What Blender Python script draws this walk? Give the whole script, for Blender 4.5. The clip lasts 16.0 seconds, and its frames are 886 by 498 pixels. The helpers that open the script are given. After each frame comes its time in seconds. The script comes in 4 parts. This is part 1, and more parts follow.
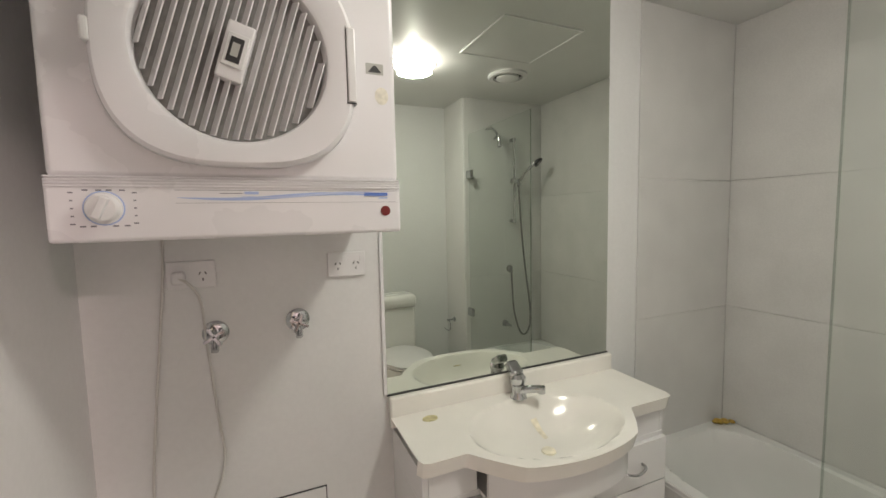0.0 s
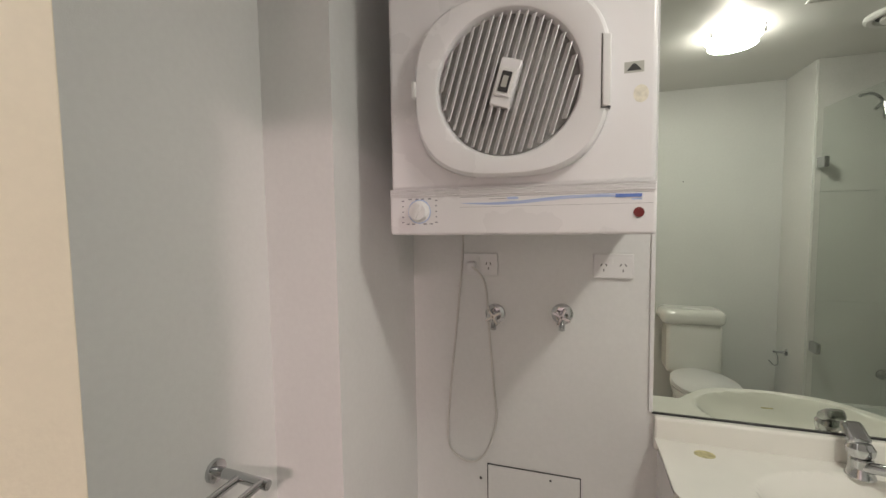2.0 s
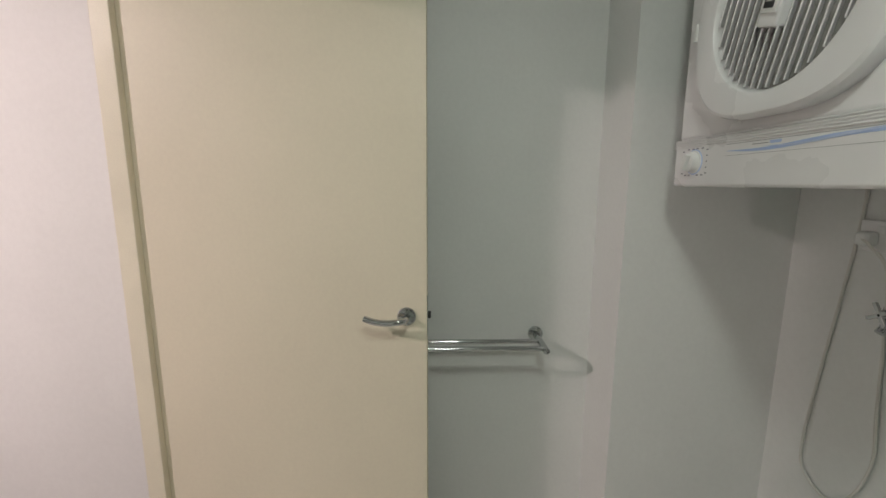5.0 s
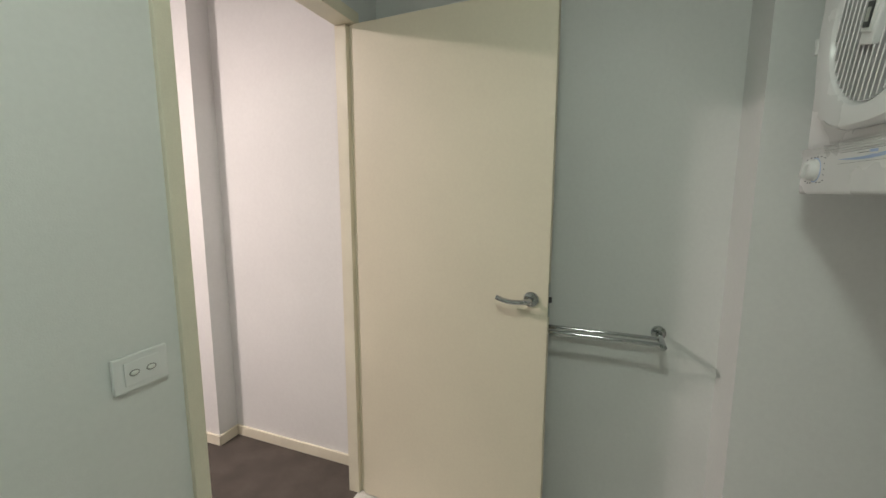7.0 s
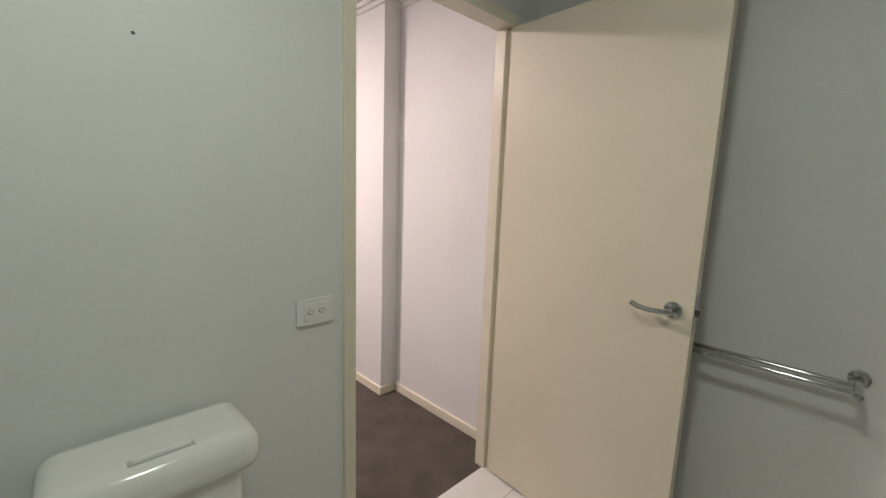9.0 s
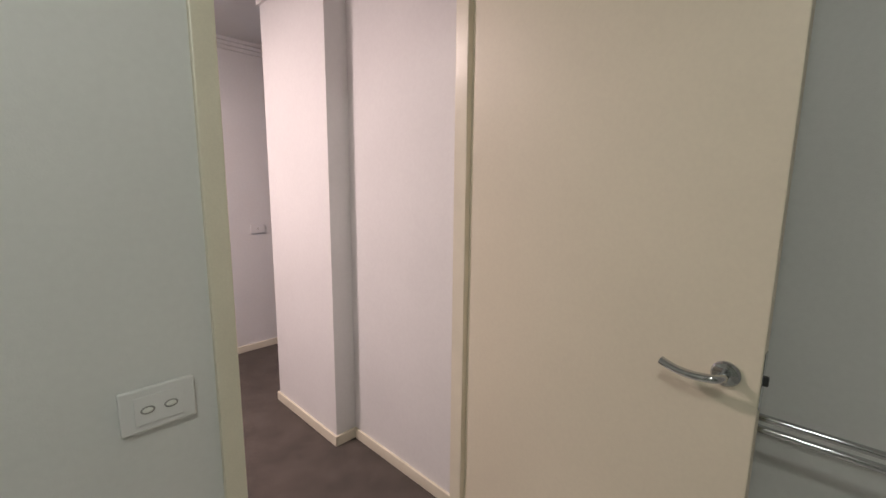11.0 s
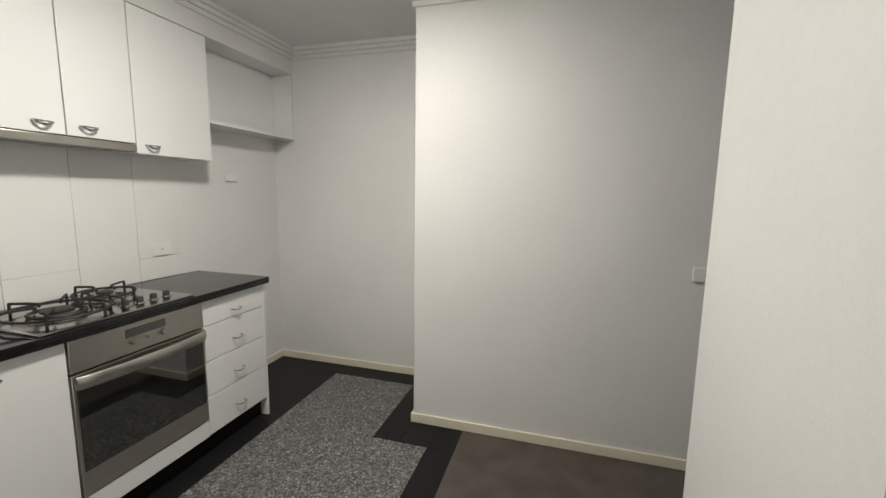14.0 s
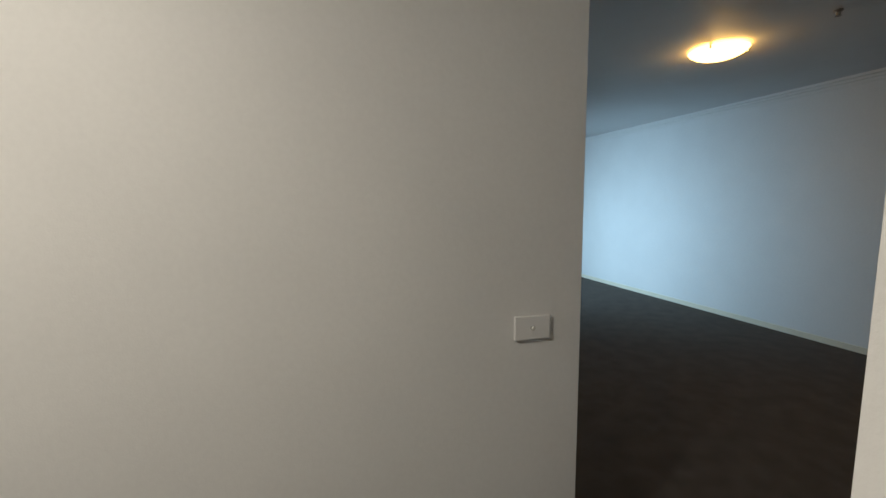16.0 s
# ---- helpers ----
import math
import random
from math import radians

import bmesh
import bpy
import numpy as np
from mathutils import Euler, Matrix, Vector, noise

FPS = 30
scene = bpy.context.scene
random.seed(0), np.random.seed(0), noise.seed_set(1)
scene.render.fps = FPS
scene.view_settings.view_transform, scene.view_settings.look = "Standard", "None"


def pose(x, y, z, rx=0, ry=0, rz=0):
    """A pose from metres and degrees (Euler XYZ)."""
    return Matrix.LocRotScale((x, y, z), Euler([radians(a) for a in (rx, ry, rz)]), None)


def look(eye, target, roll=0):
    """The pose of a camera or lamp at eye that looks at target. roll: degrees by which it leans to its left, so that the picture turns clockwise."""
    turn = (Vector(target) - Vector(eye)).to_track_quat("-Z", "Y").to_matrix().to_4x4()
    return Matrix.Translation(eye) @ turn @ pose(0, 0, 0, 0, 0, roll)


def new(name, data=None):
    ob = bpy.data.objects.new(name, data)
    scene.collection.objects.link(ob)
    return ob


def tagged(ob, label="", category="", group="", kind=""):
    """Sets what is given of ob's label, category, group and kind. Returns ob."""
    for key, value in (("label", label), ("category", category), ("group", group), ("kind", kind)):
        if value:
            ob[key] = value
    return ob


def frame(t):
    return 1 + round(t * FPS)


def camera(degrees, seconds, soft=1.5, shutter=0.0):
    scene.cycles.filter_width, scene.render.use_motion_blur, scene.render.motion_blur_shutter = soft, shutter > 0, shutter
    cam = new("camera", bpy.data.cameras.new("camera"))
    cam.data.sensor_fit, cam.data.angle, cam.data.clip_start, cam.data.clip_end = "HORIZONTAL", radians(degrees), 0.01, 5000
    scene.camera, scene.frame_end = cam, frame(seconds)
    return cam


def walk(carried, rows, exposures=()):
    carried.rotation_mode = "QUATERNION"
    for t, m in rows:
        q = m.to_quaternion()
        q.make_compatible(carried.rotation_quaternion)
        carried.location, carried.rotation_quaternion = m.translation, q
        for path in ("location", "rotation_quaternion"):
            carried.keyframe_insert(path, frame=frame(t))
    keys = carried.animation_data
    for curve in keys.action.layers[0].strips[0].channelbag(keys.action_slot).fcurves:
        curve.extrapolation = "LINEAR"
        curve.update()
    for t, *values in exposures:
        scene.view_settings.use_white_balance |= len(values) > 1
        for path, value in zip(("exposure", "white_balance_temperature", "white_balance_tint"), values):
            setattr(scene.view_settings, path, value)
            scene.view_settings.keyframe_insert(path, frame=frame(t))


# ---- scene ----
cam = camera(94.9, 16.0)
PATH = [
    (0, (0.648, 0.574, 1.414), (1.444, 2.402, 1.25), -1.2),
    (0.5, (0.73, 0.564, 1.424), (1.093, 2.525, 1.274), -0.1),
    (1, (0.792, 0.53, 1.429), (0.805, 2.523, 1.271), 0.3),
    (1.5, (0.813, 0.505, 1.417), (0.516, 2.478, 1.27), -0.1),
    (2, (0.759, 0.503, 1.411), (0.148, 2.403, 1.281), -0.8),
    (2.5, (0.689, 0.528, 1.427), (-0.428, 2.18, 1.284), -0.6),
    (3, (0.756, 0.626, 1.423), (-0.909, 1.715, 1.22), 1.6),
    (3.5, (0.898, 0.695, 1.398), (-1.033, 1.165, 1.173), 1.8),
    (4, (1.019, 0.703, 1.375), (-0.947, 0.965, 1.11), 1.5),
    (4.2, (1.094, 0.723, 1.375), (-0.875, 0.937, 1.101), 1.2),
    (6.3, (1.604, 0.917, 1.412), (-0.35, 0.625, 1.099), -0.7),
    (6.5, (1.622, 0.929, 1.391), (-0.319, 0.544, 1.1), -0.7),
    (7, (1.653, 0.954, 1.384), (-0.194, 0.239, 1.107), 0.1),
    (7.5, (1.648, 1.052, 1.377), (0.019, -0.073, 1.092), 1.0),
    (8, (1.661, 1.11, 1.376), (0.26, -0.286, 1.08), 1.9),
    (8.2, (1.67, 1.128, 1.373), (0.337, -0.333, 1.075), 2.3),
    (10.3, (1.475, 0.998, 1.384), (-0.017, -0.296, 1.07), 0.8),
    (10.5, (1.428, 0.948, 1.388), (-0.066, -0.344, 1.075), 0.7),
    (11, (1.233, 0.865, 1.391), (-0.197, -0.501, 1.09), 0.6),
    (11.5, (1.0, 0.778, 1.4), (-0.272, -0.74, 1.116), 0.9),
    (12, (0.863, 0.577, 1.362), (-0.2, -1.101, 1.126), 1.4),
    (12.5, (0.719, 0.382, 1.387), (0.087, -1.503, 1.169), 1.9),
    (13, (0.596, 0.171, 1.393), (0.622, -1.814, 1.151), 2.8),
    (13.4, (0.551, -0.051, 1.375), (1.03, -1.976, 1.12), 1.6),
    (13.5, (0.582, -0.081, 1.371), (1.093, -1.998, 1.125), 1.4),
    (14, (0.551, -0.362, 1.404), (1.102, -2.266, 1.134), 0.9),
    (14.5, (0.514, -0.669, 1.409), (0.996, -2.594, 1.157), 1.2),
    (15, (0.536, -0.967, 1.409), (0.831, -2.933, 1.194), -1.0),
    (15.5, (0.484, -1.253, 1.389), (0.447, -3.242, 1.18), -0.9),
    (16, (0.375, -1.498, 1.405), (-0.064, -3.435, 1.172), -0.6),
]
# the clip's automatic exposure and white balance: seconds, stops, kelvin, tint
EXPOSURES = [
    (0.0, 0.80, 7200, 36),
    (1.5, 0.76, 7200, 36),
    (2.5, 0.62, 7150, 36),
    (3.1, 0.58, 7050, 34),
    (4.2, 0.36, 6780, 29),
    (6.3, 0.26, 6780, 17),
    (8.2, 0.20, 6830, 21),
    (10.3, 0.02, 6950, 30),
    (11.5, -0.08, 6950, 28),
    (12.0, -0.24, 6750, 19),
    (12.5, -0.20, 6600, 12),
    (13.5, -0.30, 6480, 3),
    (15.0, -0.34, 6500, 2),
    (15.5, -0.60, 6700, 2),
    (16.0, -0.80, 6950, 3),
]
walk(cam, [(t, look(eye, target, roll)) for t, eye, target, roll in PATH], EXPOSURES)

# ---- world and large lights ----
world = bpy.data.worlds.new("sky")
scene.world = world
world.use_nodes = True
wt = world.node_tree
sky = wt.nodes.new("ShaderNodeTexSky")
sky.sky_type, sky.sun_disc = "NISHITA", False
sky.sun_elevation, sky.sun_rotation = radians(40), radians(20)
wt.links.new(sky.outputs["Color"], wt.nodes["Background"].inputs["Color"])
wt.nodes["Background"].inputs["Strength"].default_value = 0.12


def lamp(name, kind, place, watts, color, size=0.1, m=None):
    data = bpy.data.lights.new(name, kind)
    data.energy, data.color = watts, color
    if kind == "POINT":
        data.shadow_soft_size = size
    ob = new(name, data)
    ob.matrix_world = m if m else Matrix.Translation(place)
    return ob


BATH_LAMP, KITCHEN_LAMP, LIVING_LAMP = (1.475, 0.91), (1.47, -1.48), (-2.26, -4.06)
BATH_TINT, KITCHEN_TINT, AMBER = (0.76, 1.0, 0.82), (1.0, 0.90, 0.835), (1.0, 0.62, 0.25)
# each glass dome: a bulb that lights all round and the bright underside
for name, place, watts, color, size in (
    ("bath_bulb", (*BATH_LAMP, 2.252), 2.6, BATH_TINT, 0.024),
    ("kitchen_bulb", (*KITCHEN_LAMP, 2.430), 11, KITCHEN_TINT, 0.024),
    ("living_bulb", (*LIVING_LAMP, 2.430), 3.5, AMBER, 0.024),
):
    lamp(name, "POINT", place, watts, color, size)
for name, place, watts, color, size in (
    ("bath_diffuser_light", (*BATH_LAMP, 2.232), 3.5, BATH_TINT, 0.20),
    ("kitchen_diffuser_light", (*KITCHEN_LAMP, 2.405), 35, KITCHEN_TINT, 0.28),
):
    disc = lamp(name, "AREA", place, watts, color)
    disc.data.shape, disc.data.size = "DISK", size
day = lamp("window_daylight", "AREA", None, 68, (0.44, 0.70, 1.0), m=look((-0.33, -7.3, 1.05), (-4.0, -6.9, 0.6)))
day.data.shape, day.data.size, day.data.size_y = "RECTANGLE", 2.0, 1.9
day.data.spread = radians(84)


# ---- materials ----
def mat(name, color, rough=0.5, metal=0.0, var=0.05, scale=6.0, grain=0.0, gscale=300.0, bump=0.0, bscale=400.0, coat=0.0, emit=0.0, emit_color=None, trans=0.0, island=0.0):
    m = bpy.data.materials.new(name)
    m.use_nodes = True
    nt = m.node_tree
    b = nt.nodes["Principled BSDF"]
    b.inputs["Roughness"].default_value, b.inputs["Metallic"].default_value = rough, metal
    b.inputs["Coat Weight"].default_value = coat
    b.inputs["Transmission Weight"].default_value = trans
    co = nt.nodes.new("ShaderNodeNewGeometry").outputs["Position"]
    big = nt.nodes.new("ShaderNodeTexNoise")
    big.inputs["Scale"].default_value, big.inputs["Detail"].default_value = scale, 5
    nt.links.new(co, big.inputs["Vector"])
    ramp = nt.nodes.new("ShaderNodeMapRange")
    ramp.interpolation_type = "SMOOTHSTEP"
    ramp.inputs["From Min"].default_value, ramp.inputs["From Max"].default_value = 0.2, 0.8
    ramp.inputs["To Min"].default_value, ramp.inputs["To Max"].default_value = 1 - var, 1 + var
    nt.links.new(big.outputs["Fac"], ramp.inputs["Value"])
    value = ramp.outputs["Result"]
    if grain:
        g = nt.nodes.new("ShaderNodeTexNoise")
        g.inputs["Scale"].default_value, g.inputs["Detail"].default_value = gscale, 3
        nt.links.new(co, g.inputs["Vector"])
        r2 = nt.nodes.new("ShaderNodeMapRange")
        r2.inputs["From Min"].default_value, r2.inputs["From Max"].default_value = 0.35, 0.65
        r2.inputs["To Min"].default_value, r2.inputs["To Max"].default_value = 1 - grain, 1 + grain
        nt.links.new(g.outputs["Fac"], r2.inputs["Value"])
        mul = nt.nodes.new("ShaderNodeMath")
        mul.operation = "MULTIPLY"
        nt.links.new(value, mul.inputs[0])
        nt.links.new(r2.outputs["Result"], mul.inputs[1])
        value = mul.outputs[0]
    if island:
        info = nt.nodes.new("ShaderNodeObjectInfo")
        r3 = nt.nodes.new("ShaderNodeMapRange")
        r3.inputs["To Min"].default_value, r3.inputs["To Max"].default_value = 1 - island, 1 + island
        nt.links.new(info.outputs["Random"], r3.inputs["Value"])
        mul = nt.nodes.new("ShaderNodeMath")
        mul.operation = "MULTIPLY"
        nt.links.new(value, mul.inputs[0])
        nt.links.new(r3.outputs["Result"], mul.inputs[1])
        value = mul.outputs[0]
    mix = nt.nodes.new("ShaderNodeVectorMath")
    mix.operation = "SCALE"
    mix.inputs[0].default_value = color
    nt.links.new(value, mix.inputs["Scale"])
    nt.links.new(mix.outputs["Vector"], b.inputs["Base Color"])
    rr = nt.nodes.new("ShaderNodeMapRange")
    rr.interpolation_type = "SMOOTHSTEP"
    rr.inputs["From Min"].default_value, rr.inputs["From Max"].default_value = 0.2, 0.8
    rr.inputs["To Min"].default_value, rr.inputs["To Max"].default_value = rough * 0.92, min(1, rough * 1.08)
    nt.links.new(big.outputs["Fac"], rr.inputs["Value"])
    nt.links.new(rr.outputs["Result"], b.inputs["Roughness"])
    if bump:
        n = nt.nodes.new("ShaderNodeTexNoise")
        n.inputs["Scale"].default_value, n.inputs["Detail"].default_value = bscale, 4
        nt.links.new(co, n.inputs["Vector"])
        bp = nt.nodes.new("ShaderNodeBump")
        bp.inputs["Strength"].default_value, bp.inputs["Distance"].default_value = bump, 0.002
        nt.links.new(n.outputs["Fac"], bp.inputs["Height"])
        nt.links.new(bp.outputs["Normal"], b.inputs["Normal"])
    if emit:
        b.inputs["Emission Color"].default_value = (*emit_color, 1)
        b.inputs["Emission Strength"].default_value = emit
    return m


def terrazzo(name):
    """Grey granite-look vinyl tile: light and dark flecks on mid grey."""
    m = mat(name, (0.10, 0.10, 0.10), 0.45, var=0.1, scale=3, bump=0.15, bscale=250)
    nt = m.node_tree
    b = nt.nodes["Principled BSDF"]
    co = nt.nodes.new("ShaderNodeNewGeometry").outputs["Position"]
    v = nt.nodes.new("ShaderNodeTexVoronoi")
    v.inputs["Scale"].default_value = 120
    nt.links.new(co, v.inputs["Vector"])
    r = nt.nodes.new("ShaderNodeValToRGB")
    r.color_ramp.interpolation = "CONSTANT"
    el = r.color_ramp.elements
    el[0].position, el[0].color = 0.0, (0.045, 0.044, 0.043, 1)
    el[1].position, el[1].color = 0.30, (0.135, 0.132, 0.127, 1)
    for p, c in ((0.55, 0.19), (0.72, 0.11), (0.90, 0.26), (0.97, 0.38)):
        e = el.new(p)
        e.color = (c, c, c * 0.98, 1)
    sep = nt.nodes.new("ShaderNodeSeparateColor")
    nt.links.new(v.outputs["Color"], sep.inputs["Color"])
    nt.links.new(sep.outputs["Red"], r.inputs["Fac"])
    nt.links.new(r.outputs["Color"], b.inputs["Base Color"])
    return m


PAINT = mat("white_wall_paint", (0.74, 0.74, 0.735), 0.55, var=0.025, scale=2.5, grain=0.012, gscale=60, bump=0.22, bscale=220)
BATH_PAINT = mat("bath_wall_paint", (0.72, 0.73, 0.72), 0.5, var=0.03, scale=2.5, grain=0.012, gscale=70, bump=0.18, bscale=260)
CEIL = mat("ceiling_paint", (0.70, 0.70, 0.70), 0.6, var=0.02, bump=0.15, bscale=200)
CEIL_BATH = mat("bath_ceiling_paint", (0.66, 0.67, 0.65), 0.30, var=0.02, bump=0.06, bscale=90)
TRIM = mat("cream_gloss_trim", (0.76, 0.71, 0.58), 0.32, var=0.04, scale=9, grain=0.02, bump=0.08, bscale=120)
DOORP = mat("cream_door_paint", (0.72, 0.66, 0.53), 0.48, var=0.025, scale=3, grain=0.012, gscale=90, bump=0.1, bscale=180)
CORN = mat("white_cornice", (0.76, 0.76, 0.75), 0.5, var=0.02, bump=0.1)
WTILE = mat("white_wall_tile", (0.63, 0.63, 0.612), 0.30, var=0.05, scale=5, grain=0.03, gscale=200, bump=0.04, bscale=60, island=0.01)
SPLASH = mat("white_splash_tile", (0.78, 0.78, 0.77), 0.18, var=0.015, scale=5, bump=0.03, bscale=30, island=0.012)
FTILE = mat("white_floor_tile", (0.72, 0.71, 0.68), 0.25, var=0.04, scale=7, bump=0.05, bscale=60, island=0.03)
PALEGROUT = mat("pale_grout", (0.61, 0.605, 0.59), 0.9, var=0.1, scale=20, bump=0.2)
GROUT = mat("grey_grout", (0.33, 0.32, 0.30), 0.9, var=0.12, scale=20, bump=0.3)
BLACKTILE = mat("black_floor_tile", (0.011, 0.011, 0.012), 0.40, var=0.15, scale=8, grain=0.2, gscale=160, bump=0.12, bscale=200, island=0.1)
TERRAZZO = terrazzo("grey_flecked_tile")
CARPET = mat("brown_carpet", (0.090, 0.075, 0.065), 0.95, var=0.26, scale=7.0, grain=0.55, gscale=330, bump=1.0, bscale=420)
CHROME = mat("chrome", (0.52, 0.53, 0.54), 0.07, 1.0, var=0.03)
STEEL = mat("brushed_steel", (0.50, 0.48, 0.44), 0.32, 1.0, var=0.05, scale=20)
CERAMIC = mat("white_ceramic", (0.80, 0.80, 0.77), 0.12, var=0.015, coat=0.3)
BASIN = mat("cream_cultured_marble", (0.87, 0.855, 0.80), 0.16, var=0.03, scale=6, coat=0.3)
ACRYL = mat("white_bath_enamel", (0.72, 0.73, 0.71), 0.22, var=0.02)
PLAST = mat("white_plastic", (0.76, 0.76, 0.76), 0.35, var=0.015)
ENAMEL = mat("white_appliance_enamel", (0.78, 0.77, 0.785), 0.28, var=0.015, scale=3, bump=0.03, bscale=500)
DARKP = mat("dark_grey_plastic", (0.03, 0.03, 0.032), 0.45, var=0.1)
GREYP = mat("grey_plastic", (0.33, 0.32, 0.31), 0.5, var=0.06)
PALEGREY = mat("pale_grey_recess_shade", (0.50, 0.49, 0.48), 0.5, var=0.08, scale=40)
BLUEP = mat("blue_print", (0.10, 0.20, 0.55), 0.4)
BLUEWASH = mat("pale_blue_print", (0.50, 0.58, 0.78), 0.4)
LBLUE = mat("light_blue_print", (0.38, 0.50, 0.76), 0.4)
GREYPRINT = mat("grey_print", (0.22, 0.22, 0.25), 0.5)
REDP = mat("red_badge", (0.17, 0.012, 0.012), 0.3)
SILVERP = mat("silver_sticker", (0.45, 0.45, 0.42), 0.35, var=0.1)
GRIME = mat("yellow_stain", (0.55, 0.50, 0.28), 0.6, var=0.3, scale=60)
RUST = mat("limescale_streak", (0.82, 0.77, 0.63), 0.3, var=0.2, scale=40)
GLUE = mat("old_glue", (0.74, 0.70, 0.60), 0.5, var=0.15, scale=90)
SOAP = mat("orange_soap", (0.42, 0.27, 0.05), 0.5, var=0.25, scale=50)
CABINET = mat("white_laminate", (0.76, 0.765, 0.765), 0.16, var=0.012, scale=4)
GRANITE = mat("black_worktop", (0.012, 0.012, 0.013), 0.06, var=0.2, scale=30, grain=0.5, gscale=500)
GRANITE.node_tree.nodes["Principled BSDF"].inputs["Specular IOR Level"].default_value = 0.36
IRON = mat("cast_iron_black", (0.015, 0.015, 0.015), 0.55, var=0.15, bump=0.2)
OVENGLASS = mat("black_oven_glass", (0.008, 0.009, 0.008), 0.03, var=0.02, coat=0.5)
OVENGLASS.node_tree.nodes["Principled BSDF"].inputs["IOR"].default_value = 2.0
HOBSTEEL = mat("polished_hob_steel", (0.36, 0.35, 0.33), 0.16, 1.0, var=0.05, scale=20)
GRILLE = mat("shaded_grille_grey", (0.27, 0.26, 0.25), 0.6, var=0.2, scale=60)
KICK = mat("black_kick", (0.008, 0.008, 0.008), 0.5)
for m in (KICK, BLACKTILE):
    m.node_tree.nodes["Principled BSDF"].inputs["Specular IOR Level"].default_value = 0.16
HOSE = mat("dark_metal_hose", (0.16, 0.16, 0.155), 0.35, 0.8, var=0.1, scale=40)
GREYROSE = mat("shadowed_metal_core", (0.08, 0.08, 0.085), 0.35, 0.8)
CORD = mat("white_cord", (0.62, 0.61, 0.58), 0.45)
BATHGLOW = mat("lit_bath_diffuser", (0.9, 0.9, 0.88), 0.3, emit=11.0, emit_color=(0.93, 1.0, 0.94))
KITGLOW = mat("lit_kitchen_diffuser", (0.9, 0.9, 0.88), 0.3, emit=13.0, emit_color=(1.0, 0.93, 0.88))
WARMGLOW = mat("lit_amber_diffuser", (0.9, 0.7, 0.4), 0.3, emit=13.0, emit_color=(1.0, 0.55, 0.16))
MIRROR = mat("mirror_silver", (0.68, 0.72, 0.66), 0.0, 1.0, var=0.0)
MIRROR.node_tree.nodes["Principled BSDF"].inputs["Roughness"].default_value = 0.0
for l in list(MIRROR.node_tree.nodes["Principled BSDF"].inputs["Roughness"].links):
    MIRROR.node_tree.links.remove(l)


def pane_glass(name, tint):
    m = bpy.data.materials.new(name)
    m.use_nodes = True
    nt = m.node_tree
    nt.nodes.remove(nt.nodes["Principled BSDF"])
    t, g, x = nt.nodes.new("ShaderNodeBsdfTransparent"), nt.nodes.new("ShaderNodeBsdfGlossy"), nt.nodes.new("ShaderNodeMixShader")
    t.inputs["Color"].default_value = (*tint, 1)
    g.inputs["Roughness"].default_value = 0.02
    x.inputs["Fac"].default_value = 0.04
    nt.links.new(t.outputs["BSDF"], x.inputs[1])
    nt.links.new(g.outputs["BSDF"], x.inputs[2])
    nt.links.new(x.outputs["Shader"], nt.nodes["Material Output"].inputs["Surface"])
    return m


GLASS = pane_glass("clear_screen_glass", (0.955, 0.975, 0.96))
EDGEGLASS = pane_glass("green_glass_edge", (0.78, 0.82, 0.79))
WINGLASS = pane_glass("window_glass", (0.95, 0.97, 0.97))

# ---- mesh helpers ----
BASE = {}


def thing(name, base, label, category, group="", kind=""):
    ob = new(name)
    ob.empty_display_size = 0.05
    ob.location = base
    BASE[ob] = Vector(base)
    return tagged(ob, label, category, group, kind)


def mesh_of(name, bm, material, smooth=True):
    me = bpy.data.meshes.new(name)
    bmesh.ops.recalc_face_normals(bm, faces=bm.faces)
    if smooth:
        for f in bm.faces:
            f.smooth = f.material_index == 0
        for e in bm.edges:
            e.smooth = not (len(e.link_faces) == 2 and e.calc_face_angle(0) > radians(32))
    for f in bm.faces:
        f.material_index = 0
    bm.to_mesh(me)
    bm.free()
    me.materials.append(material)
    return me


def part(name, bm, material, parent, label="", smooth=True):
    off = BASE[parent]
    bmesh.ops.translate(bm, verts=bm.verts, vec=-off)
    ob = new(name, mesh_of(name, bm, material, smooth))
    ob.parent = parent
    BASE[ob] = off
    return tagged(ob, label)


def solid(name, bm, material, label, category, group="", kind=""):
    """A thing of one mesh, with its origin at the base of its bounds."""
    xs = [v.co for v in bm.verts]
    base = Vector(((min(v.x for v in xs) + max(v.x for v in xs)) / 2, (min(v.y for v in xs) + max(v.y for v in xs)) / 2, min(v.z for v in xs)))
    bmesh.ops.translate(bm, verts=bm.verts, vec=-base)
    ob = new(name, mesh_of(name, bm, material))
    ob.location = base
    BASE[ob] = base
    return tagged(ob, label, category, group, kind)


def box(x0, x1, y0, y1, z0, z1, bevel=0.0, seg=2, bm=None, m=None):
    own = bmesh.new()
    bmesh.ops.create_cube(own, size=1)
    for v in own.verts:
        v.co = Vector(((x0 + x1) / 2 + v.co.x * (x1 - x0), (y0 + y1) / 2 + v.co.y * (y1 - y0), (z0 + z1) / 2 + v.co.z * (z1 - z0)))
    if bevel:
        bmesh.ops.bevel(own, geom=own.edges[:], offset=bevel, segments=seg, profile=0.5, affect="EDGES")
        for f in own.faces:
            n = max(abs(c) for c in f.normal)
            f.material_index = 1 if n > 0.9999 else 0  # flat side, shaded flat
    if m:
        bmesh.ops.transform(own, matrix=m, verts=own.verts)
    if bm is None:
        return own
    return join(bm, own)


